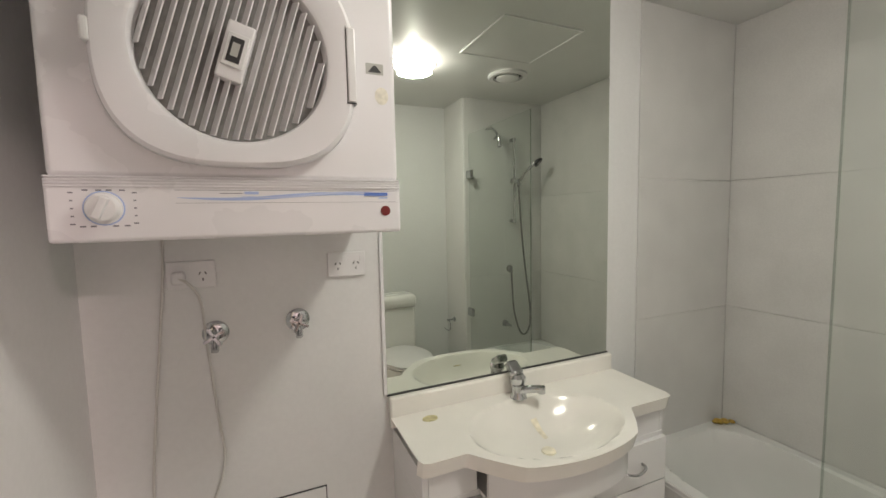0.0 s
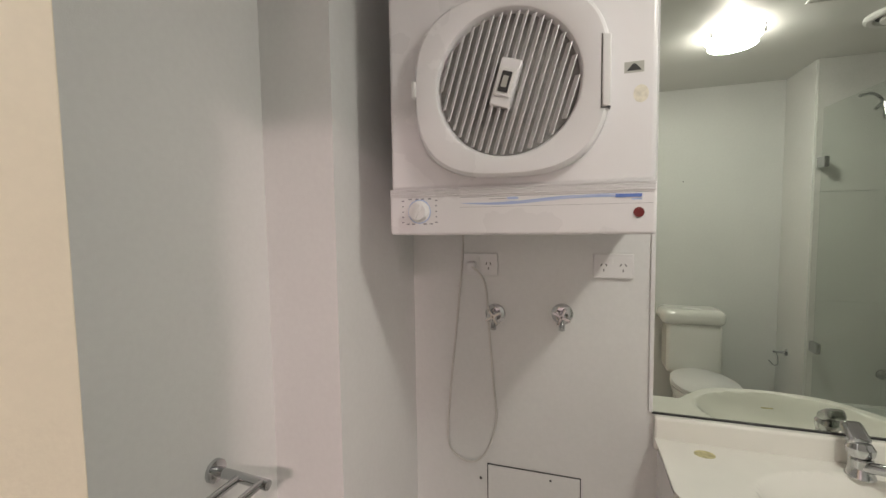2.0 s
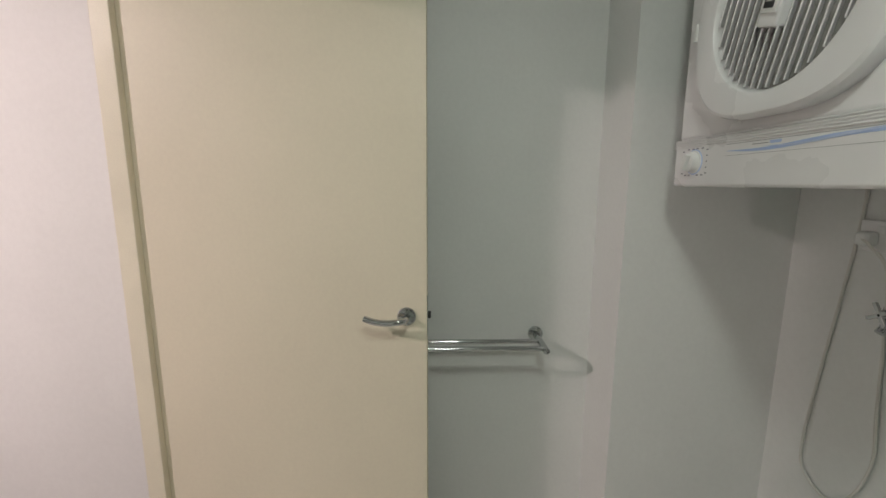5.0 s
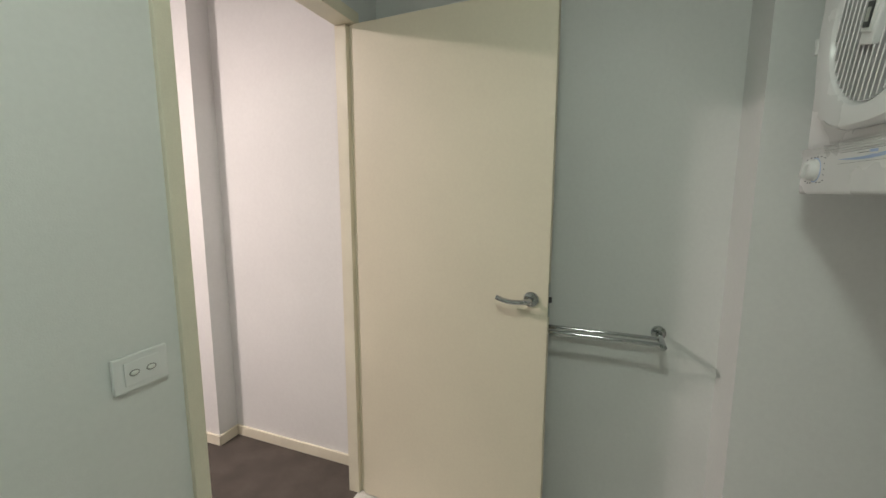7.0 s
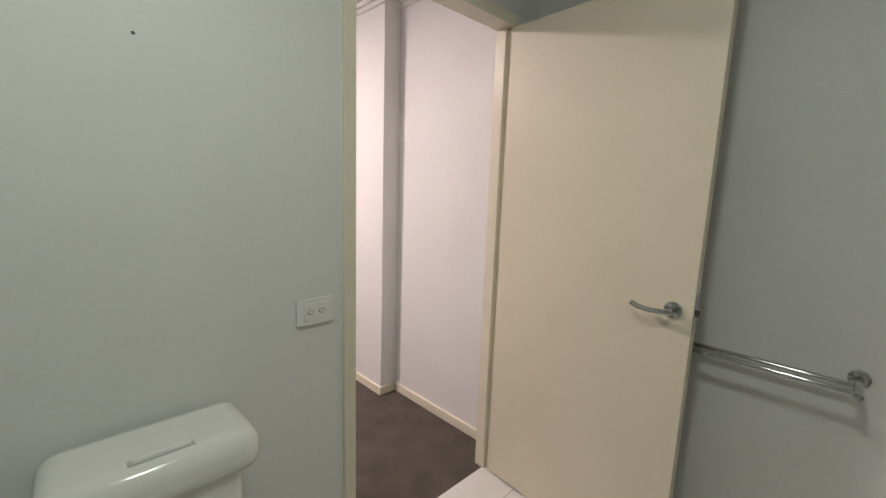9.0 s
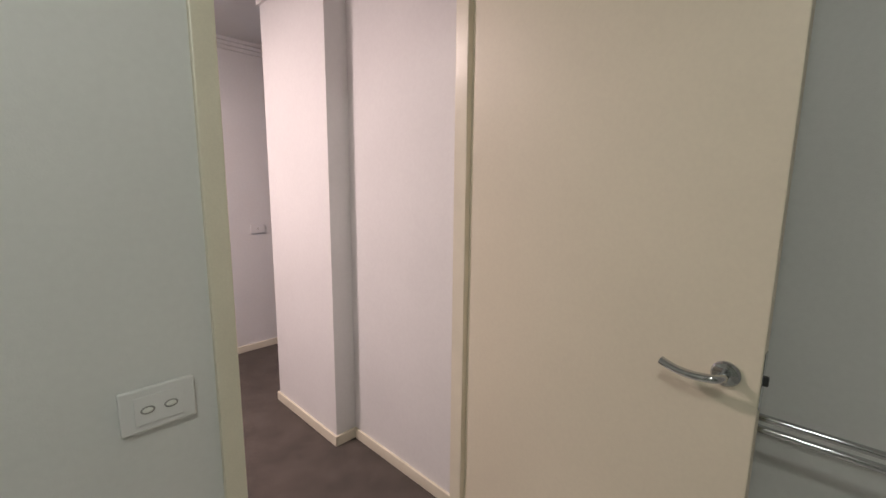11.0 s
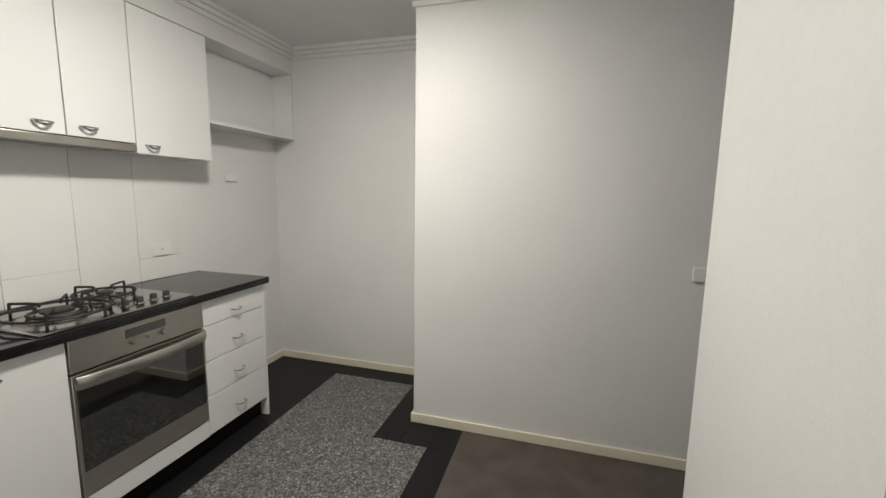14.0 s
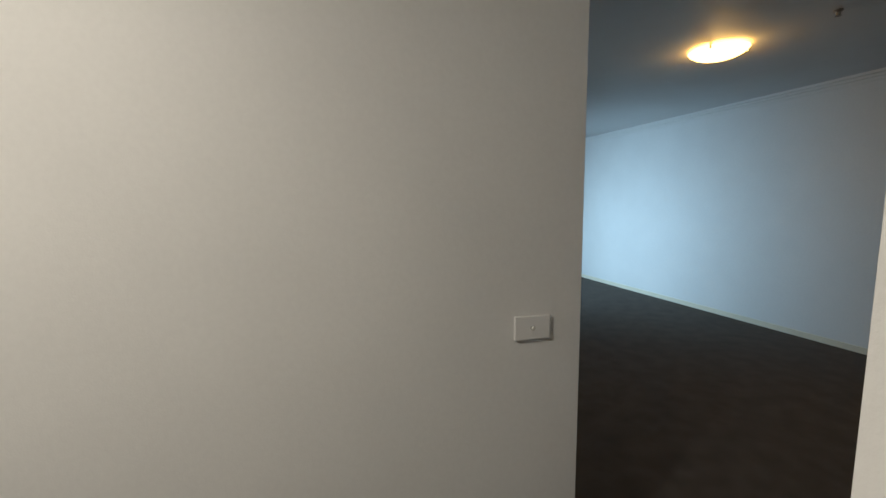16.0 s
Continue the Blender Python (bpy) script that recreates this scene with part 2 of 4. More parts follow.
def join(bm, own):
    me = bpy.data.meshes.new("tmp")
    own.to_mesh(me)
    own.free()
    bm.from_mesh(me)
    bpy.data.meshes.remove(me)
    return bm


def rod(p0, p1, r, seg=20, r2=None, bevel=0.0, bm=None):
    p0, p1 = Vector(p0), Vector(p1)
    own = bmesh.new()
    bmesh.ops.create_cone(own, cap_ends=True, segments=seg, radius1=r, radius2=r if r2 is None else r2, depth=(p1 - p0).length)
    if bevel:
        es = [e for e in own.edges if any(len(f.verts) > 4 for f in e.link_faces)]
        bmesh.ops.bevel(own, geom=es, offset=bevel, segments=2, profile=0.5, affect="EDGES")
    q = (p1 - p0).to_track_quat("Z", "Y").to_matrix().to_4x4()
    bmesh.ops.transform(own, matrix=Matrix.Translation((p0 + p1) / 2) @ q, verts=own.verts)
    return own if bm is None else join(bm, own)


def lathe(profile, place, axis=(0, 0, 1), seg=32, sx=1.0, sy=1.0):
    """Turns (radius, height) pairs round an axis through place."""
    bm = bmesh.new()
    rings = []
    for r, h in profile:
        rings.append([bm.verts.new((max(r, 1e-4) * sx * math.cos(2 * math.pi * i / seg), max(r, 1e-4) * sy * math.sin(2 * math.pi * i / seg), h)) for i in range(seg)])
    for a, b in zip(rings, rings[1:]):
        for i in range(seg):
            bm.faces.new((a[i], a[(i + 1) % seg], b[(i + 1) % seg], b[i]))
    bm.faces.new(rings[0][::-1])
    bm.faces.new(rings[-1])
    q = Vector(axis).to_track_quat("Z", "Y").to_matrix().to_4x4()
    bmesh.ops.transform(bm, matrix=Matrix.Translation(place) @ q, verts=bm.verts)
    return bm


def smooth_line(pts, n=10):
    pts = [Vector(p) for p in pts]
    ext = [2 * pts[0] - pts[1]] + pts + [2 * pts[-1] - pts[-2]]
    out = []
    for i in range(1, len(ext) - 2):
        a, b, c, d = ext[i - 1:i + 3]
        for k in range(n):
            t = k / n
            out.append(0.5 * ((2 * b) + (c - a) * t + (2 * a - 5 * b + 4 * c - d) * t * t + (3 * b - a - 3 * c + d) * t ** 3))
    out.append(pts[-1])
    return out


def tube(pts, r, seg=10, n=10):
    """A round bar swept along a smooth line."""
    line = smooth_line(pts, n) if n > 1 else [Vector(p) for p in pts]
    bm = bmesh.new()
    rings, side = [], None
    for i, p in enumerate(line):
        d = (line[min(i + 1, len(line) - 1)] - line[max(i - 1, 0)]).normalized()
        if side is None:
            side = d.orthogonal().normalized()
        side = (side - d * side.dot(d)).normalized()
        up = d.cross(side)
        rings.append([bm.verts.new(p + r * (side * math.cos(2 * math.pi * k / seg) + up * math.sin(2 * math.pi * k / seg))) for k in range(seg)])
    for a, b in zip(rings, rings[1:]):
        for k in range(seg):
            bm.faces.new((a[k], a[(k + 1) % seg], b[(k + 1) % seg], b[k]))
    bm.faces.new(rings[0][::-1])
    bm.faces.new(rings[-1])
    return bm


def sheet(f, nu, nv):
    """A grid of nu x nv quads at f(u, v)."""
    bm = bmesh.new()
    g = [[bm.verts.new(f(i / nu, j / nv)) for j in range(nv + 1)] for i in range(nu + 1)]
    for i in range(nu):
        for j in range(nv):
            bm.faces.new((g[i][j], g[i + 1][j], g[i + 1][j + 1], g[i][j + 1]))
    return bm


def prism(outline, z0, z1, bevel=0.0, m=None):
    bm = bmesh.new()
    a = [bm.verts.new((x, y, z0)) for x, y in outline]
    b = [bm.verts.new((x, y, z1)) for x, y in outline]
    n = len(a)
    bm.faces.new(a[::-1])
    top = bm.faces.new(b)
    for i in range(n):
        bm.faces.new((a[i], a[(i + 1) % n], b[(i + 1) % n], b[i]))
    if bevel:
        bmesh.ops.bevel(bm, geom=list(top.edges), offset=bevel, segments=3, profile=0.5, affect="EDGES")
    if m:
        bmesh.ops.transform(bm, matrix=m, verts=bm.verts)
    return bm


# ---- setting ----
def wall(name, bm, material, label, category="wall"):
    return solid(name, bm, material, label, category, kind="structure")


HALL_Z, BATH_Z, N, S_END, E = 2.48, 2.30, 1.877, -8.95, 2.795
wall("wall_bath_west", box(-0.10, 0, 0, 1.98, 0, HALL_Z), BATH_PAINT, "pale painted bathroom wall behind the open door")
wall("wall_duct", box(0, 0.205, 1.37, N, 0, BATH_Z), BATH_PAINT, "painted boxed duct in the bathroom corner")
wall("wall_north", box(0, 2.90, N, 1.98, 0, HALL_Z), BATH_PAINT, "white painted bathroom wall behind dryer and mirror")
wall("wall_bath_east", box(2.785, 2.90, -0.09, N, 0, HALL_Z), PALEGROUT, "tiled bathroom wall beside the bath")
wall("wall_bath_end", box(2.06, 2.785, 0, 0.345, 0, BATH_Z, 0.003), BATH_PAINT, "boxed-out wall at the shower end of the bath")
bm = box(-0.10, 0.16, -0.07, 0, 0, HALL_Z)
box(0.987, 2.785, -0.07, 0, 0, HALL_Z, bm=bm)
box(0.16, 0.987, -0.07, 0, 2.085, HALL_Z, bm=bm)
wall("wall_south", bm, BATH_PAINT, "painted wall with the doorway between bathroom and hall")
wall("ceiling_bath", box(0, 2.785, 0, N, BATH_Z, BATH_Z + 0.04), CEIL_BATH, "semi-gloss bathroom ceiling", "ceiling")
wall("wall_hall_west", box(-0.06, 0.04, -1.52, -0.07, 0, HALL_Z), PAINT, "white painted hall wall")
wall("wall_nib", box(0.04, 0.16, -1.52, -0.94, 0, HALL_Z), PAINT, "white painted nib projecting from the hall wall")
wall("wall_living_north", box(-4.42, 0.16, -1.622, -1.52, 0, HALL_Z), PAINT, "white painted end wall of the hall nib and living room")
wall("wall_block", box(-0.30, 1.368, -3.30, -2.585, 0, HALL_Z, 0.002), PAINT, "white painted wall block facing the hall")
wall("wall_alcove", box(1.368, 2.90, -3.30, -3.20, 0, HALL_Z), PAINT, "white painted end wall of the kitchen alcove")
wall("wall_kitchen_east", box(E, 2.90, -3.20, -0.09, 0, HALL_Z), PAINT, "white painted kitchen wall behind the cabinets")


def west_x(y):
    """The living room's far wall runs a few degrees off square."""
    return -4.09 - 0.0897 * (y + 4.1)


W_A, W_B = (west_x(-1.622), -1.622), (west_x(S_END), S_END)
wall("wall_living_west", prism([W_A, (W_A[0] - 0.1, W_A[1]), (W_B[0] - 0.1, W_B[1]), W_B], 0, HALL_Z), PAINT, "white living room wall lit blue by daylight")
bm = box(-0.30, -0.20, -6.30, -3.30, 0, HALL_Z)
box(-0.30, -0.20, S_END, -8.30, 0, HALL_Z, bm=bm)
box(-0.30, -0.20, -8.30, -6.30, 2.25, HALL_Z, bm=bm)
wall("wall_living_east", bm, PAINT, "white living room side wall with a window opening")
wall("wall_living_south", box(-4.42, -0.20, S_END - 0.1, S_END, 0, HALL_Z), PAINT, "white living room end wall")
wall("ceiling_hall", box(-4.42, 2.90, S_END - 0.1, 0, HALL_Z, HALL_Z + 0.05), CEIL, "flat white ceiling of hall, kitchen and living room", "ceiling")
wall("floor_carpet", box(-4.42, 1.05, S_END - 0.1, -0.035, -0.05, 0), CARPET, "dark brown cut-pile carpet", "carpet")
wall("floor_kitchen", box(1.05, 2.90, -3.30, -0.09, -0.05, -0.006), GROUT, "bed under the kitchen floor tiles", "floor")
wall("floor_bath", box(-0.1, 2.9, -0.035, 1.98, -0.05, -0.004), GROUT, "grouted bed under the bathroom floor tiles", "floor")
wall("ground", box(-0.2, 60, -80, -3.30, -0.2, -0.1), GREYP, "grey ground outside the window", "ground")
# bulkhead over the kitchen cabinets
wall("bulkhead", box(2.605, E, -3.20, -0.09, 2.295, HALL_Z), PAINT, "white painted bulkhead above the wall cabinets", "bulkhead")

# window of the living room
win = thing("window_1", (-0.25, -7.3, 0), "aluminium-framed sliding glass door of the living room", "window", kind="structure")
for yy in (-8.28, -7.3, -6.32):
    part("window_frame", box(-0.28, -0.23, yy - 0.02, yy + 0.02, 0.04, 2.21), STEEL, win)
for z in (0.02, 2.23):
    part("window_frame", box(-0.28, -0.23, -8.30, -6.30, z - 0.02, z + 0.02), STEEL, win)
for a, b in ((-8.26, -7.32), (-7.28, -6.34)):
    p = part("pane", box(-0.258, -0.252, a, b, 0.04, 2.21), WINGLASS, win)
    p.visible_shadow = False


# skirting boards and cornices, each run a piece of trim
def skirting(x0, x1, y0, y1):
    return solid("baseboard", box(x0, x1, y0, y1, 0, 0.058, 0.004), TRIM, "cream gloss timber skirting board", "skirting", kind="structure")


skirting(0.04, 0.054, -0.926, -0.08)
skirting(0.04, 0.160, -0.94, -0.926)
skirting(0.16, 0.174, -1.636, -0.926)
skirting(-4.27, 0.160, -1.636, -1.622)
skirting(-0.30, 1.382, -2.585, -2.571)
skirting(1.368, 1.382, -3.186, -2.585)
skirting(1.368, E, -3.20, -3.186)
skirting(E - 0.014, E, -3.186, -2.41)
skirting(-0.314, -0.30, -6.3, -2.571)
solid("baseboard", prism([(W_A[0], -1.645), (W_A[0] + 0.014, -1.645), (W_B[0] + 0.014, S_END), W_B], 0, 0.058), TRIM, "cream gloss timber skirting board", "skirting", kind="structure")


def cornice(p0, p1, side, m0=0, m1=0):
    """A stepped plaster cornice from p0 to p1 standing out along side; each end is cut square (0) or mitred at an outer (1) or inner (-1) corner."""
    prof = [(0, -0.078), (0.015, -0.078), (0.015, -0.052), (0.011, -0.050), (0.032, -0.050), (0.032, -0.026), (0.028, -0.024), (0.052, -0.024), (0.052, 0), (0, 0)]
    d = (Vector(p1) - Vector(p0)).normalized()
    s = Vector(side)
    bm = bmesh.new()
    rings = []
    for p, k in ((p0, -m0), (p1, m1)):
        rings.append([bm.verts.new((p[0] + s.x * a + d.x * k * a, p[1] + s.y * a + d.y * k * a, HALL_Z + b)) for a, b in prof])
    n = len(prof)
    for i in range(n):
        bm.faces.new((rings[0][i], rings[0][(i + 1) % n], rings[1][(i + 1) % n], rings[1][i]))
    bm.faces.new(rings[0])
    bm.faces.new(rings[1][::-1])
    return solid("cornice", bm, CORN, "stepped white plaster cornice", "cornice", kind="structure")


cornice((0.04, -0.07), (0.04, -0.94), (1, 0), 0, -1)
cornice((0.04, -0.94), (0.16, -0.94), (0, 1), -1, 1)
cornice((0.16, -0.94), (0.16, -1.622), (1, 0), 1, 1)
cornice((0.16, -1.622), (W_A[0], -1.622), (0, -1), 1, 0)
cornice((-0.30, -2.585), (1.368, -2.585), (0, 1), 1, 1)
cornice((1.368, -2.585), (1.368, -3.20), (1, 0), 1, -1)
cornice((1.368, -3.20), (2.605, -3.20), (0, 1), -1, -1)
cornice((2.605, -3.20), (2.605, -0.07), (-1, 0), -1, -1)
cornice(W_B, (W_A[0], -1.675), (0.996, 0.089))
cornice((-0.30, -2.585), (-0.30, S_END), (-1, 0), 1, 0)
cornice((0.99, -0.07), (2.605, -0.07), (0, -1), 0, -1)

# door frame and door
frame_ob = thing("door_frame", (0.57, 0, 0), "cream painted door frame of the bathroom", "door frame", kind="structure")


part("jamb", box(0.155, 0.197, -0.078, -0.024, 0, 2.0415, 0.003), TRIM, frame_ob)
part("rebate", box(0.155, 0.176, -0.0235, 0.012, 0, 2.0415, 0.002), TRIM, frame_ob)
part("jamb", box(0.947, 0.990, -0.078, 0.012, 0, 2.0415, 0.003), TRIM, frame_ob)
part("stop", box(0.943, 0.947, -0.055, -0.040, 0, 2.04, 0.002), TRIM, frame_ob)
part("head", box(0.155, 0.990, -0.078, 0.012, 2.042, 2.09, 0.003), TRIM, frame_ob)
part("strike_plate", box(0.944, 0.9475, -0.035, -0.01, 0.96, 1.06), GREYROSE, frame_ob, "small metal strike plate")

DOOR_TURN = -math.degrees(math.atan2(0.044, 0.80))
door = thing("door_1", (0.197, 0.004, 0), "cream flush timber door standing open into the bathroom", "door", kind="structure")
leaf = part("leaf", box(0.160, 0.197, 0.004, 0.800, 0.012, 2.036, 0.0025), DOORP, door)
for z in (0.25, 1.05, 1.80):
    part("hinge", rod((0.153, 0.006, z - 0.045), (0.153, 0.006, z + 0.045), 0.0045, 10), TRIM, door)
for sgn, xf in ((1, 0.197), (-1, 0.160)):
    h = part("rose", lathe([(0.027, 0), (0.027, 0.005), (0.0235, 0.0085), (0.015, 0.0095), (0.012, 0.010)], (xf, 0.741, 1.01), (sgn, 0, 0)), CHROME, door, "round chrome rose")
    part("handle", tube([(xf + sgn * 0.008, 0.741, 1.01), (xf + sgn * 0.034, 0.741, 1.010), (xf + sgn * 0.05, 0.727, 1.009), (xf + sgn * 0.052, 0.69, 1.006), (xf + sgn * 0.05, 0.655, 1.009), (xf + sgn * 0.047, 0.628, 1.017)], 0.0092, 14), CHROME, h, "curved chrome lever")
part("latch_plate", box(0.166, 0.191, 0.7985, 0.8015, 0.95, 1.07), CHROME, door)
part("latch", box(0.173, 0.185, 0.80, 0.810, 1.0, 1.02, 0.002), GREYROSE, door)
door.rotation_euler.z = radians(DOOR_TURN)




# ---- bathroom things ----
def power_plate(place, w, h, normal, label, kind, holes=1):
    """A moulded wall plate: rim, inner plate, rockers or a push button, and socket slots. normal: 'y-', 'y+' or 'x-'."""
    t = thing("wall_socket" if kind == "socket" else "light_switch", place, label, "socket" if kind == "socket" else "switch", "wall plates")
    turn = {"y-": 0, "y+": 180, "x-": -90}[normal]
    m = Matrix.Translation(place) @ Matrix.Rotation(radians(turn), 4, "Z")

    def put(name, bm, material, parent=t, lab=""):
        bmesh.ops.transform(bm, matrix=m, verts=bm.verts)
        return part(name, bm, material, parent, lab)

    # set back behind the rim, grey to deepen the shadow line round the plate
    put("shadow_gap_mount", box(-w / 2 + 0.003, w / 2 - 0.003, -0.004, 0, 0.003, h - 0.003), GREYP)
    put("rim", box(-w / 2, w / 2, -0.013, -0.0025, 0, h, 0.003), PLAST)
    m = m @ Matrix.Translation((0, -0.004, 0))
    if kind == "socket":
        for k in range(holes):
            cx = (k - (holes - 1) / 2) * w * 0.48
            for a, dx, dz in ((28, -0.007, 0.011), (-28, 0.007, 0.011), (0, 0, -0.006)):
                b = box(-0.0014, 0.0014, -0.0098, -0.0085, -0.0042, 0.0042)
                bmesh.ops.transform(b, matrix=Matrix.Translation((cx + dx, 0, h * 0.40 + dz)) @ Matrix.Rotation(radians(a), 4, "Y"), verts=b.verts)
                put("slot", b, DARKP)
            put("rocker", box(cx + 0.012, cx + 0.026, -0.0115, -0.009, h * 0.62, h * 0.84, 0.001), PLAST)
    elif kind == "double":
        put("inner_plate", box(-w * 0.32, w * 0.32, -0.012, -0.009, h * 0.17, h * 0.83, 0.001), PLAST)
        for cx in (-0.018, 0.018):
            put("bezel", lathe([(0.0112, 0), (0.0112, 0.0006), (0.008, 0.0008)], (cx, -0.012, h * 0.5), (0, -1, 0), 20, 1.0, 0.66), GREYP)
            put("rocker", lathe([(0.0085, 0), (0.008, 0.002), (0.004, 0.003)], (cx, -0.012, h * 0.5), (0, -1, 0), 20, 1.0, 0.6), CERAMIC)
    elif kind == "single":
        put("bezel", lathe([(0.0072, 0), (0.0072, 0.0008), (0.005, 0.001)], (0, -0.009, h * 0.5), (0, -1, 0), 16), GREYP)
        put("button", lathe([(0.0055, 0), (0.0055, 0.003), (0.003, 0.004)], (0, -0.009, h * 0.5), (0, -1, 0), 16), CERAMIC)
    return t


power_plate((0.455, N, 1.228), 0.117, 0.076, "y-", "white double power point with a plugged-in cord", "socket", 2)
power_plate((0.878, N, 1.230), 0.117, 0.076, "y-", "white double power point below the dryer", "socket", 2)
power_plate((1.089, 0.0, 0.950), 0.117, 0.080, "y+", "white double light switch beside the bathroom door", "double")
power_plate((-0.137, -2.585, 0.997), 0.113, 0.071, "y+", "white single light switch on the hall wall", "single")
power_plate((E, -2.171, 1.020), 0.112, 0.072, "x-", "white power point on the kitchen splashback", "single")
power_plate((E, -2.72, 1.465), 0.10, 0.045, "x-", "white blank wall plate under the open shelf", "blank")


def dryer():
    t = thing("tumble_dryer", (0.62, 1.65, 1.381), "white tumble dryer mounted upside down high on the wall", "dryer")
    f = 1.434
    part("body", box(0.327, 0.919, f, 1.868, 1.49, 2.19, 0.010, 3), ENAMEL, t)
    panel = part("control_panel", box(0.3245, 0.9215, 1.428, 1.868, 1.381, 1.492, 0.007, 3), ENAMEL, t)
    for k in range(4):
        part("rib", box(0.327, 0.919, 1.4255, 1.429, 1.4735 + k * 0.0052, 1.4765 + k * 0.0052, 0.001), ENAMEL, panel)
    part("mount_plate", box(0.36, 0.89, 1.868, 1.876, 1.52, 2.15), GREYP, t)
    # porthole door: a rounded plate with a round grille
    cx, cz, n = 0.616, 1.712, 96
    bm = bmesh.new()
    loops = []

    def outline(a, grow):
        c, s = math.cos(a), math.sin(a)
        e = 2 / 2.9
        return cx + (0.215 + grow) * math.copysign(abs(c) ** e, c), cz + ((0.203 if s < 0 else 0.196) + grow) * math.copysign(abs(s) ** (e * 1.08), s)

    def ring(fn, y):
        loops.append([bm.verts.new((fn(2 * math.pi * i / n)[0], y, fn(2 * math.pi * i / n)[1])) for i in range(n)])

    def circ(r):
        return lambda a: (cx + r * math.cos(a), cz + r * math.sin(a))

    for g, y in ((-0.002, f), (0.0, f - 0.016), (-0.003, f - 0.025), (-0.009, f - 0.030)):
        ring(lambda a, g=g: outline(a, g), y)
    for r, y in ((0.166, f - 0.030), (0.160, f - 0.027), (0.156, f - 0.020), (0.154, f - 0.002)):
        ring(circ(r), y)
    for a, b in zip(loops, loops[1:]):
        for i in range(n):
            bm.faces.new((a[i], a[(i + 1) % n], b[(i + 1) % n], b[i]))
    dr = part("door", bm, ENAMEL, t, "rounded white porthole door")
    # plain disc; its dark grey stands for the shade between the louvres
    part("grille_back", rod((cx, f + 0.004, cz), (cx, f - 0.003, cz), 0.1545, 64), GRILLE, dr, "disc behind the louvres, coloured grey for the shaded gaps")
    tilt = Matrix.Translation((cx, 0, cz)) @ Matrix.Rotation(radians(17), 4, "Y")
    for k in range(-8, 9):
        x = k * 0.0178
        half = math.sqrt(max(0.0, 0.1545 ** 2 - (abs(x) + 0.005) ** 2)) - 0.001
        if half < 0.02:
            continue
        blade = tilt @ Matrix.Translation((x, f - 0.018, 0)) @ Matrix.Rotation(radians(36), 4, "Z")
        spans = [(-half, half)] if abs(x) > 0.022 else [(-half, -0.050), (0.050, half)]
        for a, b in spans:
            part("louvre", box(-0.0014, 0.0014, -0.0088, 0.0088, a, b, 0.0006, 1, m=blade), ENAMEL, dr)
    hub = part("hub", box(-0.023, 0.023, f - 0.031, f - 0.005, -0.052, 0.052, 0.004, m=tilt), ENAMEL, dr)
    part("hub_frame", box(-0.018, 0.018, f - 0.035, f - 0.030, -0.030, 0.030, 0.002, m=tilt), PLAST, hub)
    part("badge", box(-0.011, 0.011, f - 0.037, f - 0.034, -0.022, 0.022, 0.001, m=tilt), DARKP, hub, "black badge with a silver mark")
    part("badge_mark", box(-0.006, 0.006, f - 0.0378, f - 0.0368, -0.012, 0.012, m=tilt), SILVERP, hub)
    part("catch", box(0.397, 0.409, f - 0.034, f - 0.006, 1.700, 1.738, 0.004), PLAST, dr, "small white catch")
    part("hinge_cover", box(0.812, 0.8285, f - 0.034, f - 0.004, 1.642, 1.784, 0.003), PLAST, dr, "long white hinge cover")
    part("hinge_gap", box(0.8105, 0.8118, f - 0.0308, f - 0.01, 1.640, 1.786), DARKP, dr)
    part("hinge_gap", box(0.8095, 0.8285, f - 0.0308, f - 0.01, 1.6385, 1.6410), DARKP, dr)
    part("glue_mark", lathe([(0.018, 0), (0.012, 0.0004)], (0.888, f - 0.0002, 1.668), (0, -1, 0), 20, 0.8, 1.0), GLUE, t, "faded yellow glue mark")
    st = part("sticker", box(0.856, 0.893, f - 0.0008, f, 1.711, 1.733), SILVERP, t, "silver sticker with a dark triangle")
    tri = prism([(-0.014, -0.007), (0.014, -0.007), (0.004, 0.005), (0, 0.007), (-0.004, 0.005)], 0, 0.0006, m=Matrix.Translation((0.8745, f - 0.0008, 1.722)) @ Matrix.Rotation(radians(90), 4, "X"))
    part("triangle", tri, DARKP, st)
    # print on the panel
    y = 1.4276
    part("red_badge", lathe([(0.0105, 0), (0.0105, 0.0015), (0.006, 0.0022)], (0.887, 1.428, 1.427), (0, -1, 0)), REDP, panel, "round dark red badge")
    part("print_frame", box(0.505, 0.913, y, y + 0.0006, 1.4685, 1.4692), GREYPRINT, panel)
    part("print_frame", box(0.505, 0.913, y, y + 0.0006, 1.4455, 1.4460), GREYPRINT, panel)

    def wave(x0, x1, lift, th, z, material):
        def fz(u, v):
            x = x0 + (x1 - x0) * u
            rise = 0.0035 * math.sin(2 * math.pi * (u * 1.15 + 0.45)) + 0.007 * u
            return (x, y - lift, z + rise + (v - 0.5) * th * math.sin(math.pi * u) ** 0.7)
        return part("wave_print", sheet(fz, 40, 2), material, panel, "blue wave stripe")

    wave(0.505, 0.885, 0.0, 0.007, 1.4545, LBLUE)
    wave(0.600, 0.900, 0.0006, 0.0035, 1.4575, BLUEWASH)
    part("maker_mark", box(0.842, 0.892, y - 0.001, y - 0.0004, 1.4585, 1.4655), BLUEP, panel, "blue maker mark")
    part("small_print", box(0.873, 0.892, y, y + 0.0006, 1.4530, 1.4556), LBLUE, panel)
    part("small_print", box(0.575, 0.612, y, y + 0.0006, 1.4625, 1.4638), GREYPRINT, panel)
